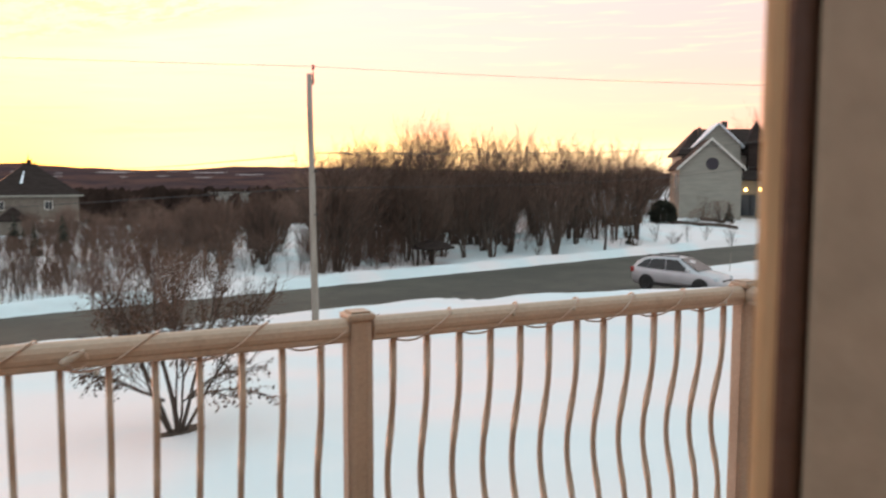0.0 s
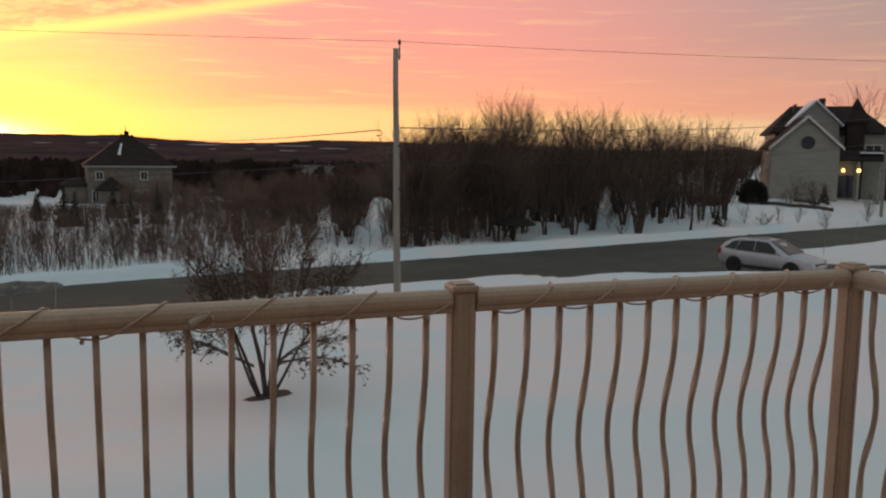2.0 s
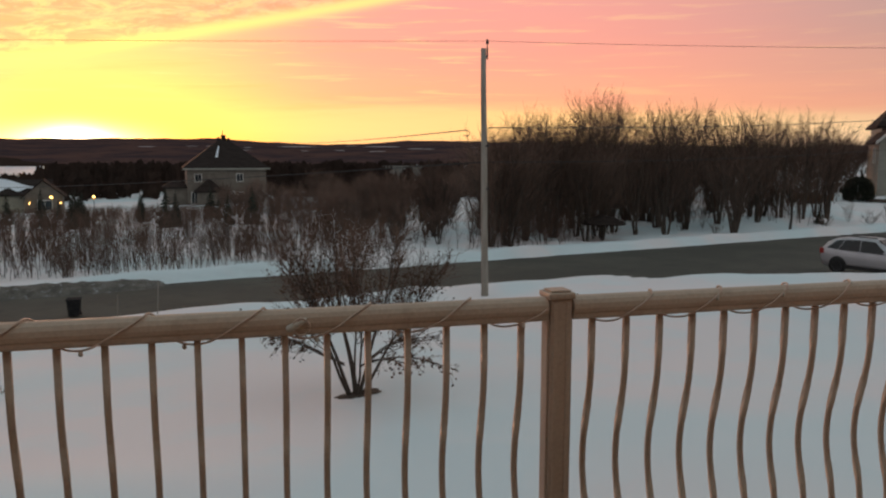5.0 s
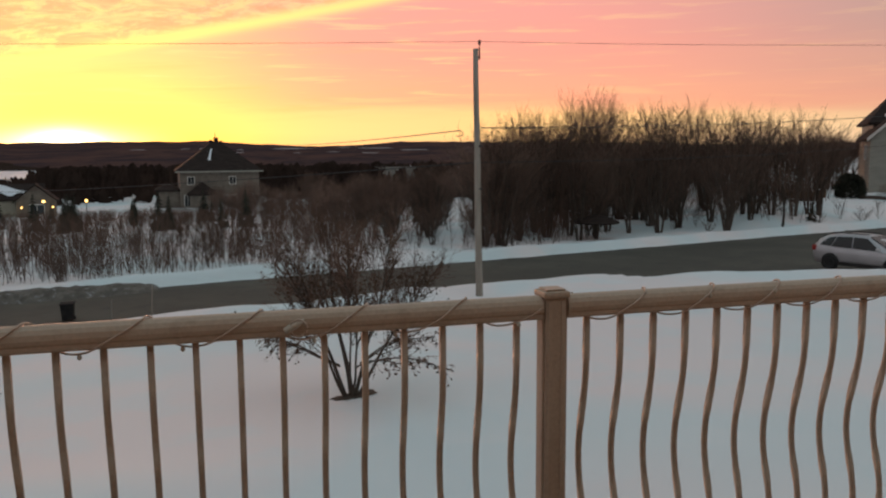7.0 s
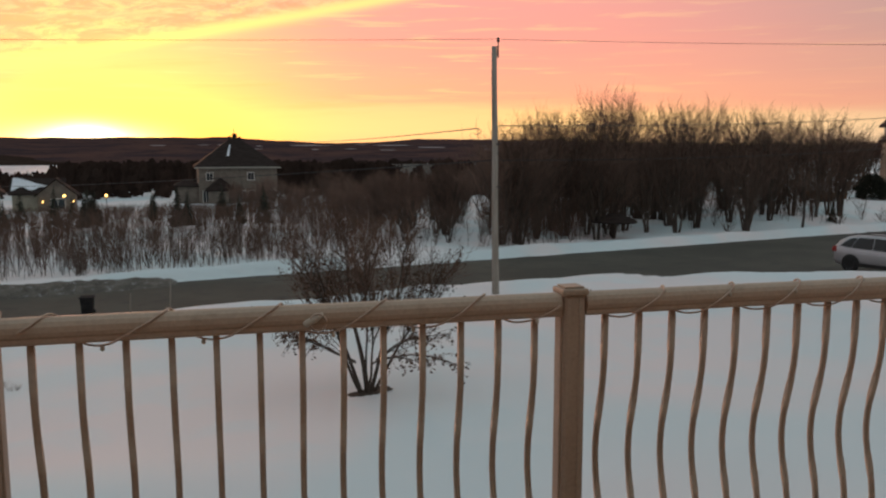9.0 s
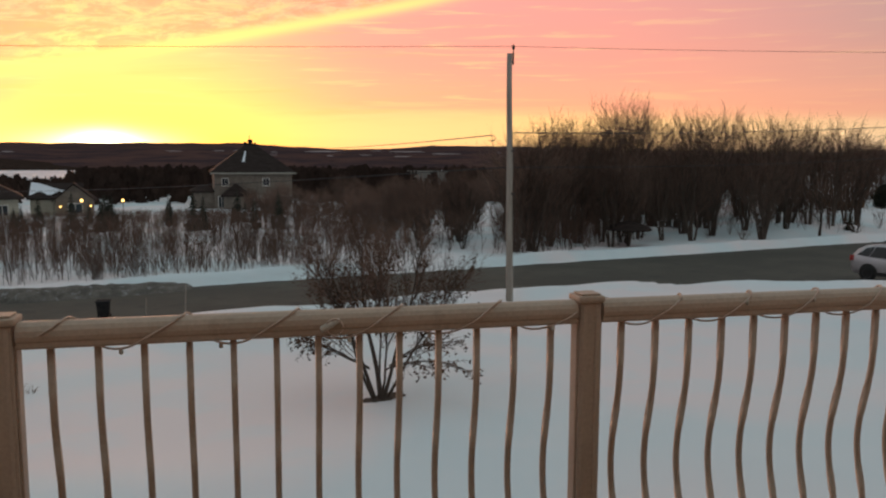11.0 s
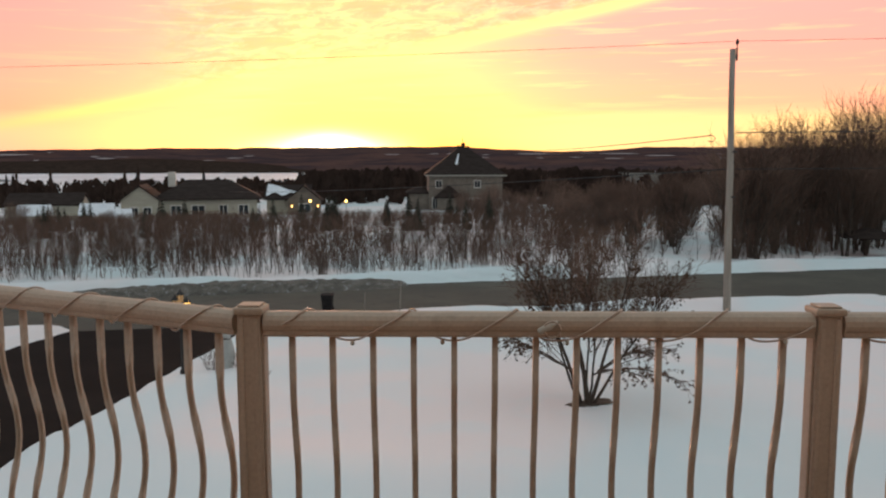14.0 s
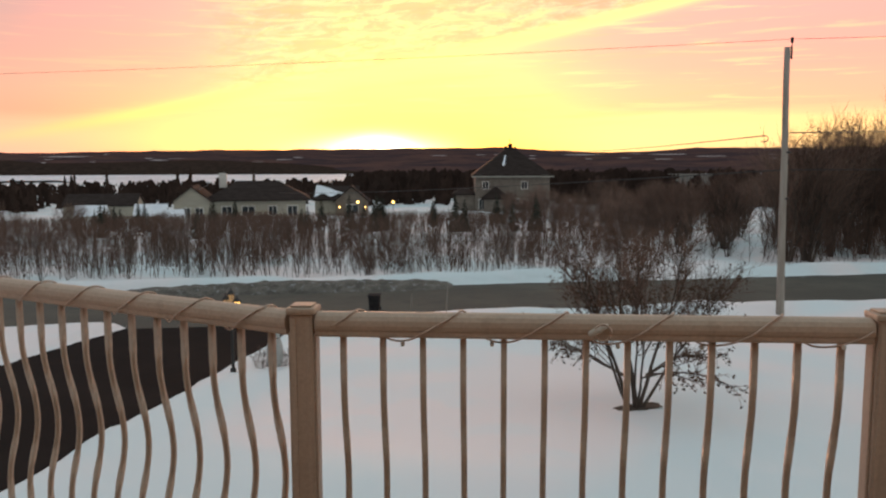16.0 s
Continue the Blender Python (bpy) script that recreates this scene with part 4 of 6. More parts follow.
def bin_and_wrap():
    x, y = -3.98, 28.5
    z = float(base_height(x, y)) + 0.05
    b = empty("refuse_bin", pose(x, y, z) @ Matrix.Diagonal((0.85, 0.85, 0.60, 1)), "dark plastic refuse bin standing in the roadside snow", "bin")
    bm = box(-0.24, 0.24, -0.28, 0.28, 0.06, 0.92, 0.03)
    for v in bm.verts:
        k = 0.80 + 0.2 * v.co.z / 0.92
        v.co.x, v.co.y = v.co.x * k, v.co.y * k
    part("body", bm, PLASTIC, b)
    part("lid", box(-0.27, 0.27, -0.31, 0.31, 0.925, 0.985, 0.02), PLASTIC, b)
    part("handle", box(-0.2, 0.2, 0.31, 0.35, 0.86, 0.90, 0.01), PLASTIC, b)
    for s in (-1, 1):
        w = lathe([(0.03, -0.03), (0.1, -0.03), (0.1, 0.03), (0.03, 0.03)], 14)
        bmesh.ops.rotate(w, verts=w.verts[:], matrix=Matrix.Rotation(radians(90), 3, "Y"))
        bmesh.ops.translate(w, verts=w.verts[:], vec=(s * 0.21, 0.25, 0.1))
        part("wheel", w, TYRE, b)
    # a shrub wrapped for the winter
    x, y = -5.12, 18.5
    z = ground_z(x, y)
    rng = random.Random(4)
    bm = lathe([(0.17, -0.05), (0.19, 0.05), (0.20, 0.2), (0.19, 0.36), (0.17, 0.5), (0.145, 0.62), (0.10, 0.70), (0.12, 0.76), (0.09, 0.80), (0.03, 0.82)], 18)
    for v in bm.verts:
        a = math.atan2(v.co.y, v.co.x)
        k = 1 + 0.10 * math.sin(3 * a + 6 * v.co.z) + 0.05 * math.sin(7 * a - 9 * v.co.z) + rng.uniform(-0.03, 0.03)
        v.co.x, v.co.y = v.co.x * k, v.co.y * k
        v.co.z += 0.02 * math.sin(2 * a)
    wrap = empty("wrapped_shrub", pose(x, y, z, 2, 4, 10), "shrub wrapped in grey cloth for winter, standing in snow", "shrub")
    part("cloth", bm, BURLAP, wrap, smooth=True)
    part("cord", lathe([(0.112, 0.685), (0.118, 0.69), (0.118, 0.71), (0.112, 0.715)], 18), BARK, wrap)


bin_and_wrap()


def slush_ridge():
    """The low ridge of grey ploughed slush along the far side of the road."""
    v, f = [], []
    xs = np.arange(-15, -1.2, 0.18)
    n = 10
    rng = np.random.RandomState(3)
    for i, x in enumerate(xs):
        y0 = float(road_far(x))
        env = math.sin(math.pi * i / (len(xs) - 1)) ** 0.4
        for j in range(n + 1):
            u = j / n
            y = y0 - 1.3 + 2.2 * u
            h = 0.36 * env * math.sin(math.pi * u) * (0.6 + 0.8 * float(fbm(np.array(x * 1.1), np.array(y * 1.3), 51))) + rng.uniform(-0.06, 0.06) * env
            v.append((x, y, float(base_height(x, y)) + h - 0.02 + 0.1 * u))
    for i in range(len(xs) - 1):
        for j in range(n):
            a = i * (n + 1) + j
            f.append((a, a + n + 1, a + n + 2, a + 1))
    tagged(mesh_object("slush_ridge", v, f, SLUSH), "low ridge of dirty ploughed snow beside the road", "snow bank", "", "structure")


slush_ridge()


# ---- trees ----
def limb(v, f, p, d, length, r0, r1, rng, k, segs, wander, lift):
    """A wandering tapered limb; returns its points and directions."""
    pts, dirs = [p.copy()], [d.copy()]
    for i in range(segs):
        d = (d + Vector((rng.gauss(0, wander), rng.gauss(0, wander), rng.gauss(0, wander) + lift))).normalized()
        p = p + d * (length / segs)
        pts.append(p.copy())
        dirs.append(d.copy())
    tube(v, f, pts, [r0 + (r1 - r0) * i / segs for i in range(segs + 1)], k)
    return pts, dirs


def turned(d, angle, rng):
    u = d.orthogonal().normalized()
    u = Matrix.Rotation(rng.uniform(0, 2 * math.pi), 3, d) @ u
    return (d * math.cos(angle) + u * math.sin(angle)).normalized()


def bare_tree(seed, height, stems, lean, boughs, twigs, r, twig_r, bough_len, twig_len, low=0.15, lift=0.10, angle=0.75):
    """Limbs (trunk mesh) and fine twigs (crown mesh) of a leafless tree."""
    rng = random.Random(seed)
    tv, tf, cv, cf, tips = [], [], [], [], []
    for s in range(stems):
        a = 2 * math.pi * (s + rng.uniform(-0.3, 0.3)) / stems
        tilt = rng.uniform(0.3, 1.0) * lean
        d = Vector((math.cos(a) * math.sin(tilt), math.sin(a) * math.sin(tilt), math.cos(tilt)))
        h = height * rng.uniform(0.82, 1.0)
        stem = h * 0.74
        p0 = Vector((math.cos(a), math.sin(a), 0)) * r * (1.2 if stems > 1 else 0) - Vector((0, 0, 0.25))
        pts, dirs = limb(tv, tf, p0, d, stem, r * rng.uniform(0.75, 1.1), twig_r * 1.6, rng, 5, 8, 0.06, 0.04)
        for b in range(boughs):
            u = low + (1 - low) * ((b + rng.random()) / boughs) ** 0.8
            i = min(int(u * 8), 7)
            q = pts[i].lerp(pts[i + 1], u * 8 - i)
            # boughs sweep up so that their ends make a rounded crown
            bl = min(max((h - q.z) * rng.uniform(0.55, 0.95), bough_len * 0.45), bough_len * 1.7)
            bp, bd = limb(tv, tf, q, turned(dirs[i], angle * rng.uniform(0.35, 1.0), rng), bl, r * 0.26 * (1.1 - 0.9 * u) + twig_r * 0.8, twig_r * 0.6, rng, 3, 3, 0.12, lift)
            for t in range(twigs):
                w = 0.12 + 0.88 * (t + rng.random()) / twigs
                j = min(int(w * 3), 2)
                c = bp[j].lerp(bp[j + 1], w * 3 - j)
                blade(cv, cf, c, turned(bd[j], rng.uniform(0.25, 0.85), rng), twig_len * rng.uniform(0.4, 1.2), twig_r * 0.72, rng)
    return tv, tf, cv, cf, tips


def tree_thing(name, m, label, category, group, data, mats=(None, None)):
    thing = empty(name, m, label, category, group)
    tv, tf, cv, cf, tips = data
    mesh_object("trunk", tv, tf, mats[0] or BARK, thing)
    mesh_object("crown", cv, cf, mats[1] or TWIG, thing)
    return thing


def at_ground(x, y, rz=0.0, size=1.0, sink=0.05):
    return pose(x, y, ground_z(x, y) - sink, 0, 0, rz) @ Matrix.Diagonal((size, size, size, 1))


def place(proto, x, y, rz, size, height=1.0):
    ob = copy_thing(proto, pose(x, y, ground_z(x, y) - 0.05, 0, 0, rz))
    ob.scale = (size, size, size * height)
    return ob


def polar(az, dist):
    return -0.3 + dist * math.sin(radians(az)), -0.1 + dist * math.cos(radians(az))


def yard_tree():
    """The many-stemmed tree in the yard that keeps its withered leaves."""
    x, y = 2.68, 14.78
    rng = random.Random(12)
    thing = empty("yard_tree", at_ground(x, y, 20, 1.07), "many-stemmed small tree with withered brown leaves in snow", "tree")
    tv, tf, cv, cf, tips = [], [], [], [], []
    stems = [(0.04, 0.3, 3.05, 0.055), (0.24, 5.8, 3.0, 0.040), (0.26, 2.7, 2.95, 0.040), (0.44, 5.95, 2.6, 0.034), (0.50, 2.75, 2.45, 0.034), (0.30, 1.2, 2.75, 0.026), (0.32, 4.3, 2.7, 0.026)]
    for tilt, a, h, r in stems:
        d = Vector((math.cos(a) * math.sin(tilt), math.sin(a) * math.sin(tilt), math.cos(tilt)))
        pts, dirs = limb(tv, tf, Vector((math.cos(a) * 0.03, math.sin(a) * 0.03, -0.15)), d, h, r, 0.005, rng, 7, 9, 0.07, 0.045)
        for b in range(17):
            u = 0.38 + 0.61 * (b + rng.random()) / 17
            i = min(int(u * 9), 8)
            q = pts[i].lerp(pts[i + 1], u * 9 - i)
            out = Vector((q.x, q.y, 0))
            dd = turned(dirs[i], rng.uniform(0.45, 1.15), rng)
            dd = (dd + out * 0.16 + Vector((0, 0, 0.40))).normalized()
            bp, bd = limb(tv, tf, q, dd, rng.uniform(0.7, 1.3) * (1.25 - 0.55 * u), 0.009, 0.003, rng, 4, 5, 0.10, 0.10)
            for t in range(13):
                w = 0.12 + 0.88 * (t + rng.random()) / 13
                j = min(int(w * 5), 4)
                c = bp[j].lerp(bp[j + 1], w * 5 - j)
                tp, td = limb(cv, cf, c, turned(bd[j], rng.uniform(0.25, 0.8), rng), rng.uniform(0.22, 0.55), 0.0034, 0.0017, rng, 3, 3, 0.14, 0.12)
                tips += [(q, td[-1]) for q in tp[1:]]
                for g in range(3):
                    blade(cv, cf, tp[1 + g % 2], turned(td[1 + g % 2], rng.uniform(0.3, 0.8), rng), rng.uniform(0.12, 0.32), 0.0028, rng)
    # long drooping side limbs low in the crown
    for a in (0.0, 2.9, 2.4, 5.6, 6.0, 2.65, 4.6):
        d = Vector((math.cos(a) * 0.86, math.sin(a) * 0.86, 0.5))
        bp, bd = limb(tv, tf, Vector((math.cos(a) * 0.2, math.sin(a) * 0.2, 0.62)), d, rng.uniform(1.2, 1.55) * (1.18 if math.cos(a) < 0 else 1.0), 0.018, 0.006, rng, 5, 7, 0.09, -0.08)
        for t in range(34):
            w = 0.45 + 0.55 * rng.random()
            j = min(int(w * 7), 6)
            c = bp[j].lerp(bp[j + 1], w * 7 - j)
            tp, td = limb(cv, cf, c, turned(bd[j], rng.uniform(0.4, 1.2), rng), rng.uniform(0.15, 0.40), 0.005, 0.003, rng, 3, 3, 0.15, -0.12)
            tips += [(q, td[-1]) for q in tp[1:]]
    mesh_object("trunk", tv, tf, BARK, thing, "dark slender stems")
    mesh_object("crown", cv, cf, TWIG, thing)
    lv, lf = [], []
    for p, d in tips:
        edge = math.hypot(p.x, p.y) / 1.9
        if rng.random() < 0.20 + 0.70 * min(edge, 1.0) * (1.0 if p.z < 2.2 else 0.35):
            for k in range(rng.randint(1, 3)):
                c = p + Vector((rng.gauss(0, 0.02), rng.gauss(0, 0.02), rng.gauss(-0.015, 0.02)))
                u = Vector((rng.gauss(0, 1), rng.gauss(0, 1), rng.gauss(0, 1))).normalized()
                w = u.orthogonal().normalized()
                s = rng.uniform(0.020, 0.040)
                b = len(lv)
                lv += [c - u * s, c + w * s * 0.55 + u * s * 0.1, c + u * s + Vector((0, 0, -0.006)), c - w * s * 0.55]
                lf += [(b, b + 1, b + 2, b + 3)]
    mesh_object("leaves", lv, lf, RUST, thing, "withered brown leaves")
    # bare dark earth thawed round the stems
    ev, ef = [], []
    n = 22
    ev.append((0.05, 0, 0.075))
    for i in range(n):
        a = 2 * math.pi * i / n
        rr = 0.33 * (1 + 0.25 * math.sin(2 * a + 1) + 0.12 * rng.uniform(-1, 1))
        ev.append((rr * math.cos(a) * 1.25 + 0.05, rr * math.sin(a) * 0.8, 0.045 + rng.uniform(0, 0.015)))
    ef = [(0, 1 + i, 1 + (i + 1) % n) for i in range(n)]
    mesh_object("earth", ev, ef, BARK, thing, "bare dark earth thawed round the stems")


yard_tree()


def thicket():
    rng = random.Random(77)
    protos = []
    first = [(22.0, 45.5), (27.0, 52.0), (33.0, 53.0), (37.5, 55.0), (17.0, 50.0)]
    specs = [dict(height=7.6, stems=5, lean=0.22, boughs=16, twigs=26), dict(height=8.0, stems=4, lean=0.15, boughs=20, twigs=24), dict(height=7.2, stems=4, lean=0.32, boughs=18, twigs=28),
             dict(height=6.4, stems=6, lean=0.34, boughs=11, twigs=22), dict(height=5.4, stems=6, lean=0.32, boughs=11, twigs=20)]
    for i, (sp, (az, dist)) in enumerate(zip(specs, first)):
        x, y = polar(az, dist)
        data = bare_tree(100 + i, r=0.085 if sp["stems"] > 2 else 0.13, twig_r=0.0095, bough_len=1.9, twig_len=0.85, low=0.18, lift=0.16, angle=0.95, **sp)
        protos.append(tree_thing("thicket_tree", at_ground(x, y), "bare grey-brown tree in a dense roadside thicket", "tree", "thicket trees", data))
    # tall clumps to the right of the pole
    spots = []
    crowns = [(20.9, 45, 3), (21.9, 44.6, 0), (23.4, 48, 0), (24.5, 53, 1), (25.4, 50, 2), (26.7, 56, 0), (28.2, 55, 1), (28.9, 57, 1), (29.5, 54, 1), (31.0, 50.5, 2), (32.4, 58, 1),
              (33.4, 62, 1), (34.3, 57, 1), (35.6, 52.5, 2), (36.4, 60, 1), (37.6, 58, 0), (38.9, 60, 1), (40.2, 63, 0), (41.6, 64, 1), (43.0, 66, 0)]
    spots += [(az, dist, p, 0) for az, dist, p in crowns]
    spots += [(43.8, 86, 3, 1), (44.2, 90, 4, 1), (44.7, 93, 3, 1)]
    for k in range(80):
        az = rng.uniform(20.4, 43.8)
        dist = rng.uniform(45, 86) + max(0, az - 33) * 0.9
        size = rng.uniform(0.72, 1.0) * (0.80 + dist / 260)
        if az > 40:
            size *= 0.85
        spots.append((az, dist, rng.choice((0, 0, 1, 2, 3, 3, 4)), size))
    for k in range(72):
        az = rng.uniform(2.0, 19.5)
        dist = rng.uniform(56, 150)
        spots.append((az, dist, rng.choice((3, 4, 4, 0)), rng.uniform(0.50, 0.76) * (0.66 + 0.02 * az) * (0.85 + dist / 400)))
    for k in range(20):
        az = rng.uniform(-38, -13)
        spots.append((az, rng.uniform(62, 88), rng.choice((3, 4)), rng.uniform(0.34, 0.48) if az < -24 else rng.uniform(0.22, 0.32)))
    for k in range(24):
        spots.append((rng.uniform(9, 18), rng.uniform(46, 60), rng.choice((3, 4)), rng.uniform(0.45, 0.65)))
    # the crown line over the road: low by the pole, highest in one clump, falling away to the house
    line_az, line_el = (19, 20.6, 22.5, 24.5, 26.5, 28.5, 30.2, 32, 34.5, 38, 41, 44), (1.5, 2.2, 2.7, 3.3, 2.9, 4.6, 3.1, 3.4, 3.5, 3.0, 2.8, 2.4)
    tall = [sp["height"] * 0.97 for sp in specs]
    for az, dist, p, size in spots:
        x, y = polar(az, dist)
        if y < float(road_far(x)) + 3.5:
            continue
        if az > 20.2:
            el = float(np.interp(az, line_az, line_el)) if size == 0 else rng.uniform(0.2, 1.0) * min(1.0, 0.6 + dist / 150) + (0.5 if az > 26 else 0.3)
            size = (1.5 + dist * math.tan(radians(el)) - ground_z(x, y)) / tall[p]
        else:
            size = min(size, (1.2 - ground_z(x, y)) / 7.2)
        place(protos[p], x, y, rng.uniform(0, 360), size, 1.0 if az > 20.2 else rng.uniform(0.92, 1.08))
    for k in range(14):
        az = rng.uniform(43.5, 60)
        x, y = polar(az, rng.uniform(125, 175))
        place(protos[rng.choice((0, 2, 3))], x, y, rng.uniform(0, 360), rng.uniform(0.75, 1.05))


thicket()


def saplings():
    rng = random.Random(31)
    protos = []
    specs = [dict(height=2.6, stems=2, lean=0.07, boughs=13, twigs=7, r=0.016, bough_len=0.42, twig_len=0.34),
             dict(height=2.3, stems=3, lean=0.13, boughs=11, twigs=7, r=0.013, bough_len=0.40, twig_len=0.32),
             dict(height=3.0, stems=1, lean=0.05, boughs=20, twigs=8, r=0.024, bough_len=0.7, twig_len=0.42),
             dict(height=1.2, stems=5, lean=0.50, boughs=5, twigs=6, r=0.010, bough_len=0.4, twig_len=0.25)]
    for i, sp in enumerate(specs):
        x, y = polar(-14 + 6 * i, 42 + i)
        data = bare_tree(300 + i, twig_r=0.0075, low=0.10, lift=0.12, angle=0.9, **sp)
        protos.append(tree_thing("sapling", at_ground(x, y), "bare thin sapling standing in deep snow", "sapling", "saplings beyond the road", data))
    n = 0
    while n < 280:
        az = rng.uniform(-33, 12)
        dist = 33.5 + 42 * rng.random() ** 1.3
        x, y = polar(az, dist)
        far = y - float(road_far(x))
        if far < 1.5:
            continue
        dens = float(fbm(np.array(x * 0.12), np.array(y * 0.12), 61))
        if rng.random() > 0.22 + 1.9 * max(dens - 0.30, 0) + (0.35 if az < -14 else 0):
            continue
        big = 1.0 + (0.22 if az < -14 else 0.0) + 0.25 * min(far / 40, 1)
        size = rng.uniform(0.45, 1.15) * big
        if -31 < az < 5:
            size = min(size, max((1.4 - 0.060 * dist - ground_z(x, y)) / 2.7, 0.45))
        place(protos[rng.choice((0, 0, 1, 2, 2))], x, y, rng.uniform(0, 360), size)
        n += 1
    # low brush at the foot of the thicket, and by the house across the road
    for k in range(58):
        az = rng.uniform(8, 42)
        x, y = polar(az, rng.uniform(41, 62))
        if y - float(road_far(x)) > 2.2:
            place(protos[rng.choice((1, 3, 3, 0))], x, y, rng.uniform(0, 360), rng.uniform(0.6, 1.0))
    for az, dist, p, size in ((44.3, 66, 1, 0.9), (46.4, 67, 2, 0.75), (47.6, 68, 0, 0.8), (49.2, 69, 1, 0.95), (51.6, 75, 1, 1.35), (53.0, 76, 1, 1.4), (45.5, 64, 3, 1.2), (43.0, 62, 3, 1.2), (48.3, 80, 1, 1.2), (47.4, 81, 1, 1.3)):
        x, y = polar(az, dist)
        place(protos[p], x, y, rng.uniform(0, 360), size)
    # dry weeds in the yard snow
    for x, y, size in ((-5.5, 18.7, 0.42), (-5.2, 19.2, 0.36), (-4.8, 18.5, 0.40), (-5.35, 18.2, 0.30), (-4.95, 19.4, 0.34), (-5.7, 19.5, 0.36), (-4.25, 17.7, 0.26), (-3.95, 17.3, 0.22)):
        place(protos[3], x, y, rng.uniform(0, 360), size)
    data = bare_tree(350, height=15.0, stems=4, lean=0.20, boughs=10, twigs=7, r=0.14, twig_r=0.016, bough_len=2.8, twig_len=1.3, low=0.35)
    x, y = polar(50.4, 108)
    tree_thing("house_tree", at_ground(x, y), "tall bare tree behind a house", "tree", "", data)
    data = bare_tree(351, height=4.6, stems=1, lean=0.05, boughs=16, twigs=6, r=0.13, twig_r=0.014, bough_len=1.9, twig_len=0.9, low=0.38)
    x, y = polar(40.9, 58.5)
    tree_thing("lone_tree", at_ground(x, y), "bare single-stemmed tree in snow by the road", "tree", "", data)


saplings()


def brush():
    """Bare brush behind the saplings, too thick to count."""
    rng = random.Random(88)
    v, f = [], []
    up = Vector((0, 0, 1))
    n = 0
    while n < 2300:
        az = rng.uniform(-36, 14)
        dist = 34 + 70 * rng.random() ** 1.15
        x, y = polar(az, dist)
        if y - float(road_far(x)) < 1.9:
            continue
        if float(fbm(np.array(x * 0.09), np.array(y * 0.09), 63)) < (0.36 if az > -14 else 0.28):
            continue
        n += 1
        p = Vector((x, y, ground_z(x, y) - 0.1))
        h = rng.uniform(1.3, 2.6) * (1.15 if az < -14 else 0.95)
        if -31 < az < 5:
            h = min(h, max(1.4 - 0.061 * dist - p.z, 0.7))
        for s in range(rng.randint(2, 4)):
            d = turned(up, rng.uniform(0.03, 0.22), rng)
            pts, dirs = limb(v, f, p + Vector((rng.gauss(0, 0.6), rng.gauss(0, 0.6), 0)), d, h * rng.uniform(0.7, 1), 0.013, 0.005, rng, 3, 3, 0.05, 0.03)
            for t in range(15):
                u = 0.12 + 0.88 * rng.random()
                i = min(int(u * 3), 2)
                blade(v, f, pts[i].lerp(pts[i + 1], u * 3 - i), turned(dirs[i], rng.uniform(0.3, 1.0), rng), h * rng.uniform(0.10, 0.28), 0.0072, rng)
    # undergrowth of the thicket: thick beside the pole, farther back under the tall crowns
    for k in range(560):
        close = k % 3 == 0
        az = rng.uniform(20.0, 26.6) if close else rng.uniform(25, 43)
        x, y = polar(az, rng.uniform(43, 60) if close else rng.uniform(60, 84))
        if y - float(road_far(x)) < 3.0:
            continue
        p = Vector((x, y, ground_z(x, y) - 0.1))
        h = rng.uniform(1.6, 3.6)
        for s in range(3):
            pts, dirs = limb(v, f, p + Vector((rng.gauss(0, 0.6), rng.gauss(0, 0.6), 0)), turned(up, rng.uniform(0.03, 0.25), rng), h * rng.uniform(0.7, 1), 0.014, 0.005, rng, 3, 3, 0.06, 0.03)
            for t in range(16):
                u = 0.05 + 0.95 * rng.random()
                i = min(int(u * 3), 2)
                blade(v, f, pts[i].lerp(pts[i + 1], u * 3 - i), turned(dirs[i], rng.uniform(0.3, 1.1), rng), h * rng.uniform(0.12, 0.32), 0.009, rng)
    tagged(mesh_object("brush", v, f, TWIG), "thick bare brush and saplings in snow", "brush", "", "stuff")


brush()


def spruce_data(seed, height, width, tiers, blades):
    """Trunk, and tiers of drooping needle fans with gaps between."""
    rng = random.Random(seed)
    tv, tf, cv, cf = [], [], [], []
    tube(tv, tf, [Vector((0, 0, -0.2)), Vector((0, 0, height * 0.5)), Vector((0, 0, height))], [0.035 * height, 0.022 * height, 0.004], 6)
    for t in range(tiers):
        u = t / (tiers - 1)
        z = height * (0.08 + 0.90 * u)
        rad = width * (1 - u) ** 0.85 + 0.04 * width
        for b in range(max(5, int(blades * (1 - 0.6 * u)))):
            a = rng.uniform(0, 2 * math.pi)
            rr = rad * rng.uniform(0.65, 1.1)
            d = Vector((math.cos(a), math.sin(a), 0))
            s = Vector((-math.sin(a), math.cos(a), 0))
            z1 = z - rr * rng.uniform(0.10, 0.45)
            b0 = len(cv)
            root, mid, tip = Vector((0, 0, z + 0.05 * height)), d * rr * 0.6 + Vector((0, 0, (z + z1) / 2 + 0.03)), d * rr + Vector((0, 0, z1))
            w = rr * rng.uniform(0.16, 0.30) + 0.02
            cv += [root, mid + s * w, tip, mid - s * w, mid - Vector((0, 0, w * 0.9))]
            cf += [(b0, b0 + 1, b0 + 2), (b0, b0 + 2, b0 + 3), (b0, b0 + 4, b0 + 2)]
    return tv, tf, cv, cf, []


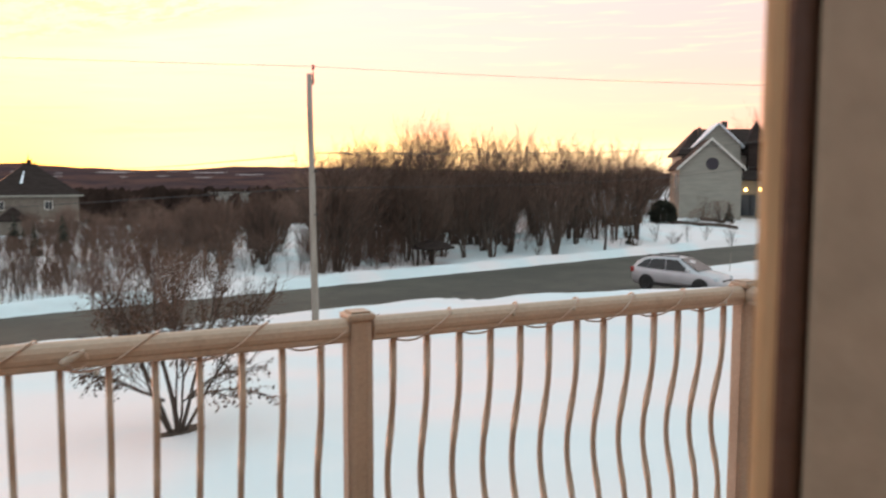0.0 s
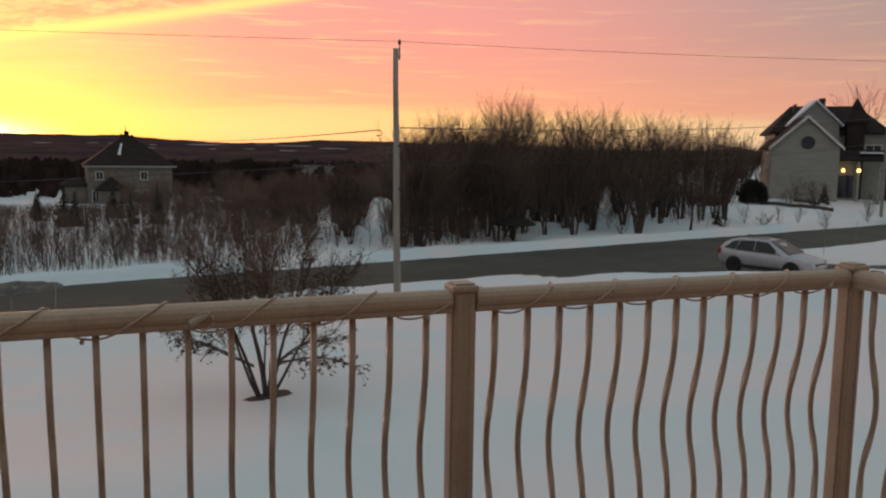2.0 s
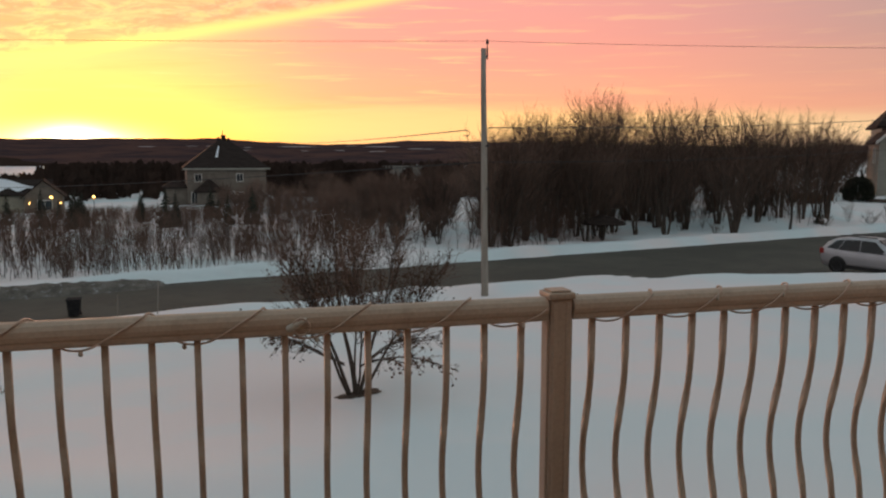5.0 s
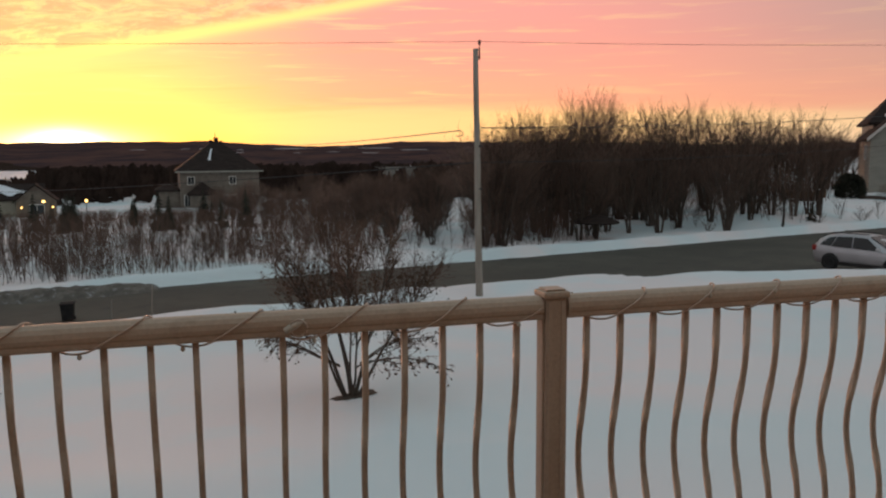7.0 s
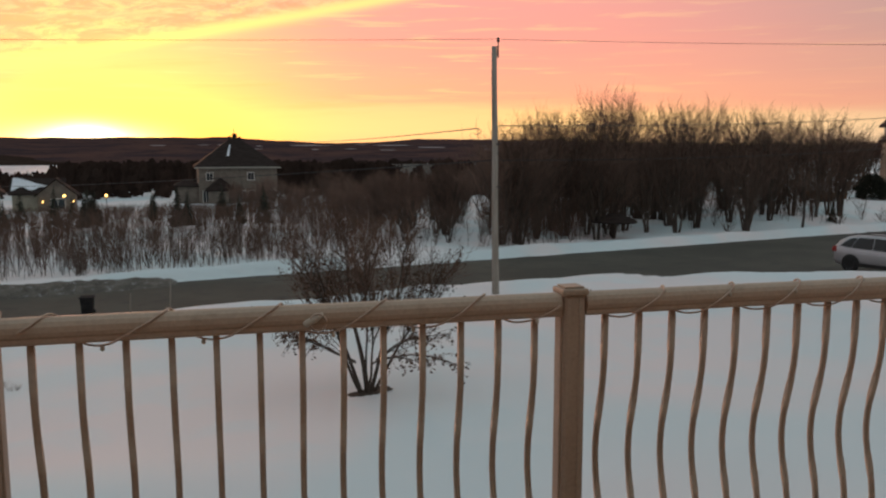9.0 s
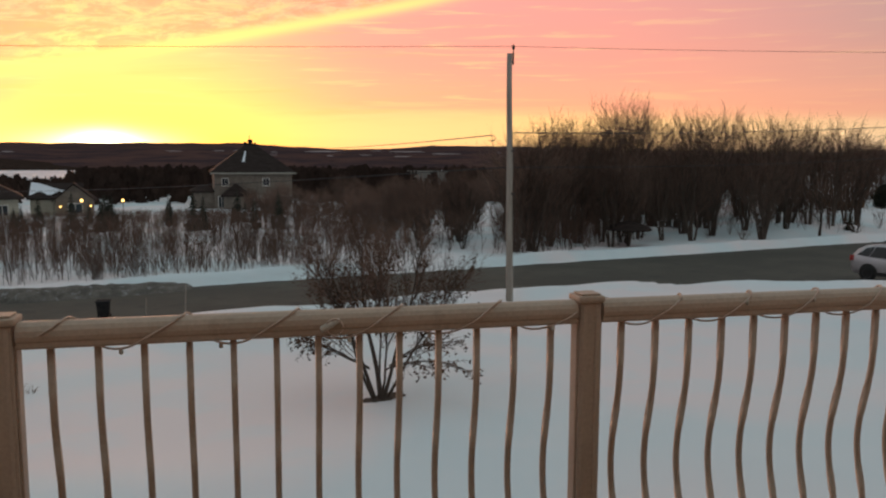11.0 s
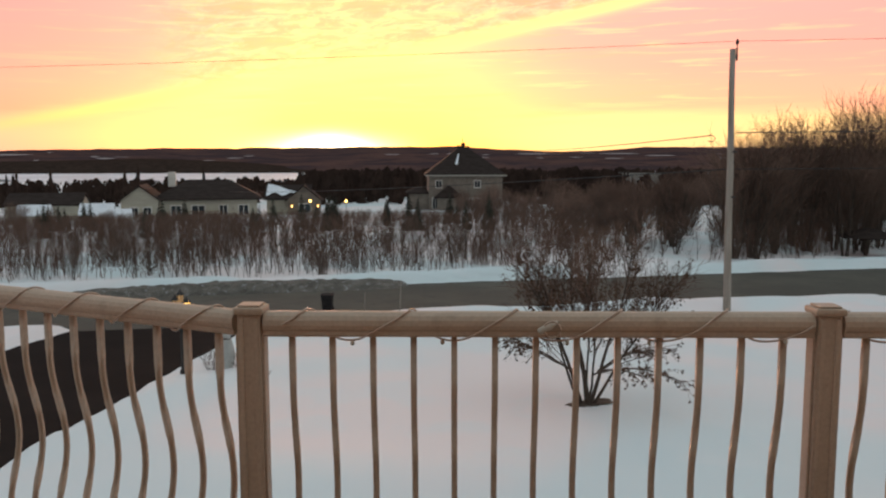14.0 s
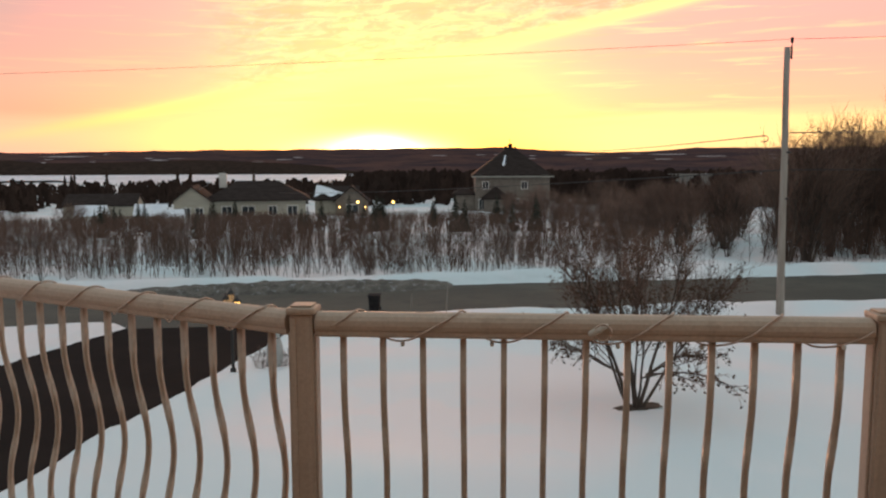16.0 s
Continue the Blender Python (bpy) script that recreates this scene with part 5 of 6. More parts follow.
def spruces():
    rng = random.Random(9)
    protos = []
    for i in range(3):
        x, y = polar((-1.5, -9.0, 4.2)[i], (62, 70, 64)[i])
        protos.append(tree_thing("young_spruce", at_ground(x, y, 0, 1.0), "dark young spruce among bare saplings", "spruce", "young spruces", spruce_data(500 + i, 3.1, 0.85, 13, 14), (BARK, NEEDLE)))
    for k in range(30):
        az = rng.uniform(-26, 6.5)
        x, y = polar(az, rng.uniform(60, 100))
        place(protos[k % 3], x, y, rng.uniform(0, 360), rng.uniform(0.55, 0.95))
    for az, dist, size in ((53.4, 77, 0.95), (49.0, 83.5, 0.62), (42.6, 63, 0.42)):
        x, y = polar(az, dist)
        place(protos[0], x, y, rng.uniform(0, 360), size * 1.25, 0.85)


spruces()


def house_shrubs():
    """Rounded shrubs before the gabled house: one dense and dark, others bare."""
    rng = random.Random(64)
    for az, dist, r, h, n, mat, label in ((44.75, 77.5, 1.15, 2.0, 2600, NEEDLE, "dense dark rounded evergreen shrub in snow"), (48.5, 80.5, 1.3, 2.4, 420, TWIG, "bare rounded shrub before a house wall"), (47.0, 80.0, 0.9, 1.3, 300, TWIG, "low bare shrub before a house wall")):
        x, y = polar(az, dist)
        thing = empty("shrub", at_ground(x, y), label, "shrub", "shrubs by the house")
        tv, tf, cv, cf = [], [], [], []
        for k in range(9):
            d = turned(Vector((0, 0, 1)), rng.uniform(0.05, 0.8), rng)
            limb(tv, tf, Vector((0, 0, -0.1)), d, h * 0.7, 0.03, 0.008, rng, 4, 4, 0.1, 0.05)
        for k in range(n):
            a, u = rng.uniform(0, 6.283), rng.random()
            rr = r * math.sqrt(max(1 - (2 * u - 0.7) ** 2 / 1.7, 0.05)) * rng.uniform(0.3, 1.0) ** 0.5
            p = Vector((rr * math.cos(a), rr * math.sin(a), h * (0.04 + 0.86 * u)))
            d = (p - Vector((0, 0, h * 0.2)) + Vector((rng.gauss(0, 0.3), rng.gauss(0, 0.3), rng.gauss(0.2, 0.3)))).normalized()
            blade(cv, cf, p, d, rng.uniform(0.2, 0.45), 0.045 if mat is NEEDLE else 0.012, rng)
        mesh_object("stem", tv, tf, BARK, thing)
        mesh_object("crown", cv, cf, mat, thing)


house_shrubs()


def far_forest():
    """Dark woods between the houses and the lake: crowns too many to count."""
    rng = random.Random(21)
    v, f = [], []

    def conifer(x, y, h):
        z0 = float(base_height(x, y))
        n, tiers = 7, 4
        for t in range(tiers):
            zb, zt = z0 + h * (0.05 + 0.21 * t), z0 + h * (0.05 + 0.21 * t + 0.36)
            r = h * 0.20 * (1 - 0.23 * t)
            b = len(v)
            for k in range(n):
                a = 2 * math.pi * k / n + rng.uniform(-0.3, 0.3)
                rr = r * rng.uniform(0.6, 1.15)
                v.append((x + rr * math.cos(a), y + rr * math.sin(a), zb + rng.uniform(-0.05, 0.05) * h))
            v.append((x, y, min(zt, z0 + h)))
            for k in range(n):
                f.append((b + k, b + (k + 1) % n, b + n))

    def broadleaf(x, y, h):
        z0 = float(base_height(x, y))
        for k in range(16):
            a, u = rng.uniform(0, 6.283), rng.random()
            rr = h * 0.32 * math.sin(math.pi * (0.15 + 0.8 * u)) * rng.random() ** 0.4
            p = Vector((x + rr * math.cos(a), y + rr * math.sin(a), z0 + h * (0.12 + 0.85 * u)))
            b = len(v)
            for q in range(5):
                t = 6.283 * q / 5
                s = h * rng.uniform(0.06, 0.16)
                v.append((p.x + s * math.cos(t), p.y + s * rng.uniform(-0.5, 0.5), p.z + s * 1.2 * math.sin(t)))
            f.append((b, b + 1, b + 2, b + 3, b + 4))

    for k in range(4300):
        az = rng.uniform(-36, 62)
        dist = 146 + 640 * rng.random() ** 1.7
        x, y = polar(az, dist)
        if -30 < az < 9 and dist < 150:
            continue
        h = rng.uniform(5.5, 10.0) * (0.75 + 0.5 * float(fbm(np.array(x * 0.01), np.array(y * 0.01), 71)))
        h = min(h, 1.4 - (0.0135 if az > -9 else 0.0245) * dist - float(base_height(x, y)) + rng.uniform(-1, 0.5))
        if h < 1.5:
            continue
        (conifer if rng.random() < 0.55 else broadleaf)(x, y, h)
    for k in range(700):
        az = rng.uniform(-36, 62)
        dist = rng.uniform(780, 1900)
        x, y = polar(az, dist)
        h = min(rng.uniform(7, 15), 1.4 - (0.0125 if az > -9 else 0.0265) * dist - float(base_height(x, y)))
        if h > 3:
            conifer(x, y, h)
    for k in range(9):
        az = rng.uniform(-29, -9)
        dist = rng.uniform(170, 260)
        x, y = polar(az, dist)
        top = 1.45 + math.tan(radians(-rng.uniform(0.35, 1.1))) * dist
        conifer(x, y, top - float(base_height(x, y)))
    tagged(mesh_object("far_forest", v, f, FARWOOD), "dark distant woods of spruce and bare trees", "forest", "", "stuff")


far_forest()


# ---- houses ----
def window(parent, x, y, z, w, h, ry=0.0, cross=True):
    """A window on a wall that faces local -y (turned by ry about z)."""
    m = Matrix.Translation((x, y, z)) @ Matrix.Rotation(ry, 4, "Z")
    fr = bmesh.new()
    t = 0.10
    add_box(fr, -w / 2 - t, w / 2 + t, -0.09, 0.02, -h / 2 - t, -h / 2)
    add_box(fr, -w / 2 - t, w / 2 + t, -0.09, 0.02, h / 2, h / 2 + t)
    add_box(fr, -w / 2 - t, -w / 2, -0.09, 0.02, -h / 2, h / 2)
    add_box(fr, w / 2, w / 2 + t, -0.09, 0.02, -h / 2, h / 2)
    if cross:
        add_box(fr, -0.03, 0.03, -0.07, 0.02, -h / 2, h / 2)
    ob = part("window", fr, TRIM, parent, "pale window frame")
    ob.matrix_basis = m
    part("pane", box(-w / 2, w / 2, -0.03, 0.0, -h / 2, h / 2), GLASS, ob, "dark glass")
    return ob


def gable_roof(length, width, rise, over, thick=0.18):
    """Ridge along x; the eaves at z = 0 lie at y = 0 and y = width."""
    k = rise / (width / 2)
    out = [(-over, -over * k), (width / 2, rise), (width + over, -over * k), (width + over, -over * k + thick), (width / 2, rise + thick * 1.2), (-over, -over * k + thick)]
    bm = bmesh.new()
    a = [bm.verts.new((-over, y, z)) for y, z in out]
    b = [bm.verts.new((length + over, y, z)) for y, z in out]
    for q in ((0, 1, 4, 5), (1, 2, 3, 4)):
        bm.faces.new([a[i] for i in q])
        bm.faces.new([b[i] for i in q][::-1])
    for i in range(6):
        bm.faces.new((a[i], b[i], b[(i + 1) % 6], a[(i + 1) % 6]))
    return bm


def gable_body(length, width, height, rise):
    bm = bmesh.new()
    out = [(0, -0.6), (width, -0.6), (width, height), (width / 2, height + rise), (0, height)]
    a = [bm.verts.new((0, y, z)) for y, z in out]
    b = [bm.verts.new((length, y, z)) for y, z in out]
    bm.faces.new(a)
    bm.faces.new(b[::-1])
    for i in range(5):
        bm.faces.new((a[i], b[i], b[(i + 1) % 5], a[(i + 1) % 5]))
    return bm


def moved(bm, x, y, z, rz=0.0):
    bmesh.ops.transform(bm, matrix=pose(x, y, z, 0, 0, rz), verts=bm.verts[:])
    return bm


def hip_roof(w, d, rise, over, ridge=0.0, thick=0.2):
    bm = bmesh.new()
    lo = [bm.verts.new(p) for p in ((-over, -over, 0), (w + over, -over, 0), (w + over, d + over, 0), (-over, d + over, 0))]
    up = [bm.verts.new((v.co.x, v.co.y, thick)) for v in lo]
    r0, r1 = bm.verts.new((w / 2 - ridge / 2, d / 2, rise)), bm.verts.new((w / 2 + ridge / 2 + 0.01, d / 2, rise))
    bm.faces.new(lo[::-1])
    for i in range(4):
        bm.faces.new((lo[i], lo[(i + 1) % 4], up[(i + 1) % 4], up[i]))
    bm.faces.new((up[0], up[1], r1, r0))
    bm.faces.new((up[1], up[2], r1))
    bm.faces.new((up[2], up[3], r0, r1))
    bm.faces.new((up[3], up[0], r0))
    return bm


def hip_house():
    az, dist = 2.56, 130.0
    x, y = polar(az, dist)
    z = -6.72
    h = empty("hip_roofed_house", pose(x, y, z, 0, 0, -az + 4), "two-storey stone house with a steep dark pyramid roof", "house")
    w, d, eave = 11.9, 12.0, 5.55
    part("wall", moved(box(0, w, 0, d, -1.2, eave), -w / 2, 0, 0), STONE, h, "grey stone walls")
    roof = part("roof", moved(hip_roof(w, d, 4.75, 0.55, 1.0), -w / 2, 0, eave), SHINGLE, h, "dark shingle pyramid roof")
    ch = bmesh.new()
    add_box(ch, -0.35, 0.35, d / 2 - 0.35, d / 2 + 0.35, eave + 4.2, eave + 5.35)
    add_box(ch, -1.0, -0.55, d / 2 - 0.3, d / 2 + 0.2, eave + 4.1, eave + 4.95)
    add_box(ch, 0.6, 0.95, d / 2 - 0.3, d / 2 + 0.2, eave + 4.1, eave + 4.85)
    part("chimney", ch, SHINGLE, roof)
    part("finial", moved(lathe([(0.06, 0), (0.05, 0.5), (0.015, 0.9)], 8), -0.1, d / 2, eave + 5.35), BLACK, roof)
    bm = bmesh.new()
    vs = [bm.verts.new(p) for p in ((-1.62, 1.78, eave + 1.62), (-1.2, 1.78, eave + 1.62), (-0.78, 4.2, eave + 3.37), (-0.98, 4.2, eave + 3.37))]
    bm.faces.new(vs)
    bmesh.ops.translate(bm, verts=bm.verts[:], vec=(0, -0.15, 0.16))
    part("snow_streak", bm, ROOF_SNOW, roof, "strip of snow left on the roof")
    part("fascia", moved(box(-0.6, w + 0.6, -0.64, -0.56, -0.10, 0.14), -w / 2, 0, eave), SIDING, h)
    part("garage_wing", box(-w / 2 - 3.1, -w / 2 - 0.01, 1.0, 9, -1.2, 2.6), STONE, h)
    part("wing_roof", moved(hip_roof(3.4, 8.4, 1.1, 0.3, 0.2), -w / 2 - 3.4, 0.8, 2.6), SHINGLE, h, "dark roof of the low wing")
    part("bay", box(-4.6, -0.9, -1.5, -0.01, -1.2, 2.0), STONE, h)
    part("bay_roof", moved(hip_roof(3.7, 1.6, 2.0, 0.45, 0.3), -4.6, -1.5, 2.0), SHINGLE, h)
    for wx in (-4.9, 0.6, 2.0, 4.4, 5.3):
        window(h, wx, -0.02, 1.1, 0.85, 1.7)
    for wx in (-4.3, 1.9):
        window(h, wx, -0.02, 4.2, 0.9, 1.1)


hip_house()


def bungalow():
    x, y = polar(-20.75, 112)
    z = -6.6
    h = empty("bungalow", pose(x, y, z, 0, 0, 13), "long cream bungalow with a dark snow-patched roof", "house")
    part("wall", box(0, 17.0, 0, 10, -1.2, 2.75), SIDING2, h, "cream siding")
    roof = part("roof", moved(hip_roof(13.2, 10.2, 2.6, 0.5, 5.5), 4.0, 0, 2.75), SHINGLE, h)
    part("gable_wing", moved(gable_body(8, 4.6, 2.9, 1.75), 4.6, -1.4, 0, 90), SIDING2, h)
    part("wing_roof", moved(gable_roof(8, 4.6, 1.75, 0.35), 4.6, -1.4, 2.9, 90), SHINGLE, h)
    part("chimney", box(5.3, 6.3, 5, 5.9, 4.4, 6.4, 0.05), TRIM, roof, "pale chimney")
    sn = bmesh.new()
    sn.faces.new([sn.verts.new(p) for p in ((2.5, -0.5, 3.55), (4.1, -0.5, 4.45), (4.2, 3.5, 4.55), (2.6, 3.5, 3.65))][::1])
    part("snow_patch", moved(sn, 0.0, -0.9, 0.42), ROOF_SNOW, roof, "snow left on the roof")
    for wx, ww in ((1.6, 0.9), (3.2, 0.9)):
        window(h, wx, -1.45, 1.3, ww, 1.3)
    for wx, ww in ((6.6, 1.2), (9.4, 1.6), (12.6, 1.0), (15.2, 1.2)):
        window(h, wx, -0.03, 1.4, ww, 1.25)
    deck = part("porch", box(8.0, 12.5, -2.2, -0.05, 0.2, 0.45), ORANGE, h, "small timber porch")
    for px in np.arange(8.1, 12.5, 0.7):
        part("porch_post", box(px - 0.04, px + 0.04, -2.15, -2.07, 0.45, 1.35), ORANGE, h)
    part("porch_rail", box(8.0, 12.5, -2.17, -2.05, 1.35, 1.43), ORANGE, h)


bungalow()


def garage_pair():
    for az, dist, w, wh, rise, label in ((-27.6, 118, 9.0, 2.2, 1.3, "low pale outbuilding with a dark roof"), (-23.3, 104, 3.4, 1.7, 1.0, "small shed with a snow-covered roof"), (-26.9, 108, 3.2, 1.6, 0.9, "small shed with a snow-covered roof"), (-21.6, 102, 2.2, 1.4, 0.7, "tiny shed with a snow-covered roof")):
        x, y = polar(az, dist)
        h = empty("shed", pose(x, y, -6.6, 0, 0, 12), label, "shed", "sheds by the bungalow")
        part("wall", moved(gable_body(w, w * 0.7, wh, rise), 0, 0, 0), SIDING2, h)
        part("roof", moved(gable_roof(w, w * 0.7, rise, 0.25), 0, 0, wh), SHINGLE if w > 5 else ROOF_SNOW, h)
        part("door", box(w * 0.3, w * 0.3 + 0.9, -0.05, 0.0, 0, 1.6 if wh > 1.6 else 1.2), TRIM, h)
    x, y = polar(-12.1, 120)
    h = empty("snowy_house", pose(x, y, -6.8, 0, 0, 6), "house with a patch of roof snow and lit outdoor lamps", "house")
    part("wall", box(1.5, 7.5, 0, 8, -1.2, 2.6), SIDING2, h)
    part("roof", moved(gable_roof(6.0, 8, 1.7, 0.4), 1.5, 0, 2.6), SHINGLE, h, "dark shingle roof")
    sn = bmesh.new()
    lo, hi = [], []
    for i in range(13):
        u = i / 12
        px = 1.4 + 5.4 * u
        top = 3.6 - 1.9 * u + 0.5 * math.sin(5 * u + 1)
        bot = 0.2 + 1.1 * math.sin(7 * u) ** 2
        for lst, yy in ((lo, bot), (hi, max(top, bot + 0.3))):
            lst.append(sn.verts.new((px, yy, 2.6 + 0.425 * yy + 0.32)))
    for i in range(12):
        sn.faces.new((lo[i], lo[i + 1], hi[i + 1], hi[i]))
    part("snow_cover", sn, ROOF_SNOW, h, "ragged snow left on the roof")
    part("gable_wing", moved(gable_body(5, 4.6, 2.5, 1.9), 9.2, -1.0, 0, 90), STONE, h)
    part("wing_roof", moved(gable_roof(5, 4.6, 1.9, 0.4), 9.2, -1.0, 2.5, 90), SHINGLE, h)
    window(h, 7.0, -1.05, 1.2, 1.6, 1.3)
    for lx in (5.2, 8.9):
        part("wall_lamp", moved(lathe([(0.05, 0), (0.09, 0.04), (0.09, 0.16), (0.05, 0.20)], 8), lx, -1.25, 1.45), GLOWFAR, h, "glowing outdoor lamp")
    for az, dist in ((-8.4, 112), (-5.9, 113)):
        x, y = polar(az, dist)
        z = ground_z(x, y)
        lp = empty("street_lamp", pose(x, y, z), "dark post with a small glowing lamp", "lamp post", "far lamps")
        part("post", lathe([(0.05, 0), (0.04, 1.9)], 8), BLACK, lp)
        part("lamp", moved(lathe([(0.08, 0), (0.17, 0.08), (0.17, 0.24), (0.06, 0.32)], 8), 0, 0, 1.9), GLOWFAR, lp, "glowing lamp")
    for az, dist, w, z in ((13.6, 150, 7, -5.4), (9.0, 190, 8, -7.0), (15.6, 230, 9, -7.0)):
        x, y = polar(az, dist)
        h = empty("far_house", pose(x, y, z, 0, 0, -az + 10), "far house with a snowy roof among trees", "house", "far houses")
        part("wall", box(0, w, 0, 8, -3.0, 2.4), STONE, h)
        part("roof", moved(gable_roof(w, 8, 1.7, 0.4), 0, 0, 2.4), SLUSH, h)
        window(h, w * 0.3, -0.03, 1.2, 1.0, 1.2)
        window(h, w * 0.7, -0.03, 1.2, 1.0, 1.2)


garage_pair()


def gabled_house():
    """The house across the road: a gabled front wing with a round window before the main roof."""
    x, y = polar(45.75, 85.0)
    z = -2.35
    h = empty("gabled_house", pose(x, y, z, 0, 0, -39), "pale house with steep dark gables and lit porch lamps", "house")
    w, wall, rise = 6.0, 4.9, 2.75
    part("wall", moved(gable_body(9, w, wall, rise), w, 0, 0, 90), SIDING, h, "pale siding of the front wing")
    roof = part("roof", moved(gable_roof(9, w, rise, 0.30), w, 0, wall, 90), SHINGLE, h)
    for s in (0, 1):
        vg = bmesh.new()
        k = rise / (w / 2)
        pts = [(-0.34, -0.34 * k), (w / 2, rise), (w / 2, rise + 0.30), (-0.34, -0.34 * k + 0.30)]
        if s:
            pts = [(w - px, pz) for px, pz in pts]
        a = [vg.verts.new((px, -0.42, pz)) for px, pz in pts]
        b = [vg.verts.new((px, -0.31, pz)) for px, pz in pts]
        vg.faces.new(a)
        vg.faces.new(b[::-1])
        for i in range(4):
            vg.faces.new((a[i], b[i], b[(i + 1) % 4], a[(i + 1) % 4]))
        part("barge_board", moved(vg, 0, 0, wall), TRIM, h)
    ring = lathe([(0.3, -0.06), (0.62, -0.06), (0.62, 0.06), (0.3, 0.06)], 24)
    bmesh.ops.rotate(ring, verts=ring.verts[:], matrix=Matrix.Rotation(radians(90), 3, "X"))
    disc = part("round_window", moved(ring, w / 2 + 0.15, -0.02, wall + 0.42), GLASS, h, "round dark attic window")
    # the main block behind
    part("main_wall", box(0.9, 11.4, 6.5, 15.5, -0.8, 6.3), SIDING, h)
    part("main_roof", moved(hip_roof(10.5, 9.0, 3.1, 0.5, 6.6), 0.9, 6.5, 6.3), SHINGLE, h)
    part("cross_gable", moved(gable_body(5, 4.6, 7.4, 2.2), 6.9, 5.9, 0, 90), SIDING, h)
    part("cross_roof", moved(gable_roof(5, 4.6, 2.2, 0.35), 6.9, 5.9, 7.4, 90), ROOF_SNOW, h, "snowy gable roof")
    part("turret", box(7.6, 9.2, 5.4, 7.5, -0.8, 7.4), SHINGLE, h, "dark narrow bay")
    part("turret_roof", moved(hip_roof(1.8, 2.1, 2.6, 0.2, 0.0), 7.6, 5.4, 7.4), SHINGLE, h)
    part("stack", moved(lathe([(0.14, 0), (0.14, 1.1), (0.2, 1.12), (0.2, 1.3)], 8), 3.1, 9.5, 8.2), BLACK, h)
    part("vent", box(5.6, 6.2, 10.2, 10.8, 9.4, 10.2, 0.03), BLACK, h)
    # porch between the wings
    part("porch_wall", box(6.02, 8.4, 3.4, 6.4, -0.8, 4.2), SIDING, h)
    part("porch_roof", moved(gable_roof(4.4, 3.8, 0.8, 0.25), 6.2, 2.6, 3.7, -8), SHINGLE, h)
    part("porch_snow", moved(box(0.4, 3.0, 0.2, 1.5, 0.0, 0.16, 0.05), 7.9, 2.5, 4.35, -8), ROOF_SNOW, h, "snow on the porch roof")
    part("garage_door", box(6.2, 8.0, 3.30, 3.39, 0.0, 2.2), GLASS, h, "dark garage door")
    for px in (6.3, 8.3, 10.2):
        part("porch_column", box(px - 0.14, px + 0.14, 2.7, 2.98, -0.8, 3.7), SIDING, h)
    for lx in (6.9, 8.3):
        part("porch_lamp", moved(lathe([(0.07, 0), (0.15, 0.06), (0.15, 0.26), (0.06, 0.34)], 8), lx, 2.55, 2.55), GLOWFAR, h, "glowing porch lamp")
    for wx, wz in ((1.3, 4.0),):
        window(h, 0.88, 9.0, 3.9, 0.9, 1.3, radians(-90))
    window(h, 10.3, 6.46, 4.6, 1.4, 1.2)
    window(h, -0.02, 3.0, 3.6, 0.6, 1.3, radians(-90), False)
    # side wing to the right
    part("side_wing", box(11.41, 14.2, 8.5, 14.0, -0.8, 4.4), SIDING, h)
    part("side_roof", moved(hip_roof(2.8, 5.6, 2.0, 0.4, 0.6), 11.5, 8.4, 4.4), SHINGLE, h)
    part("rear_bay", box(11.41, 13.4, 7.2, 8.4, -0.8, 6.0, 0.05), SHINGLE, h)
    # garden wall, hedges and a beached boat beside the house
    for az0, d0, az1, d1, th in ((45.2, 77.0, 49.6, 79.5, 0.30), (47.2, 81.5, 48.8, 82.0, 0.3)):
        a, b = Vector((*polar(az0, d0), 0)), Vector((*polar(az1, d1), 0))
        v, f = [], []
        n = 12
        for i in range(n + 1):
            p = a.lerp(b, i / n)
            q = ground_z(p.x, p.y)
            v += [(p.x, p.y, q - 0.3), (p.x, p.y, q + th), (p.x + 0.3, p.y + 0.35, q + th), (p.x + 0.3, p.y + 0.35, q - 0.3)]
        for i in range(n):
            for j in range(4):
                f.append((4 * i + j, 4 * i + (j + 1) % 4, 4 * i + 4 + (j + 1) % 4, 4 * i + 4 + j))
        f += [(0, 1, 2, 3), tuple(4 * n + j for j in (3, 2, 1, 0))]
        tagged(mesh_object("garden_wall", v, f, BARK), "low dark garden wall in snow", "wall", "garden walls")
    x, y = polar(42.2, 72.0)
    q = ground_z(x, y)
    bm = bmesh.new()
    rings = []
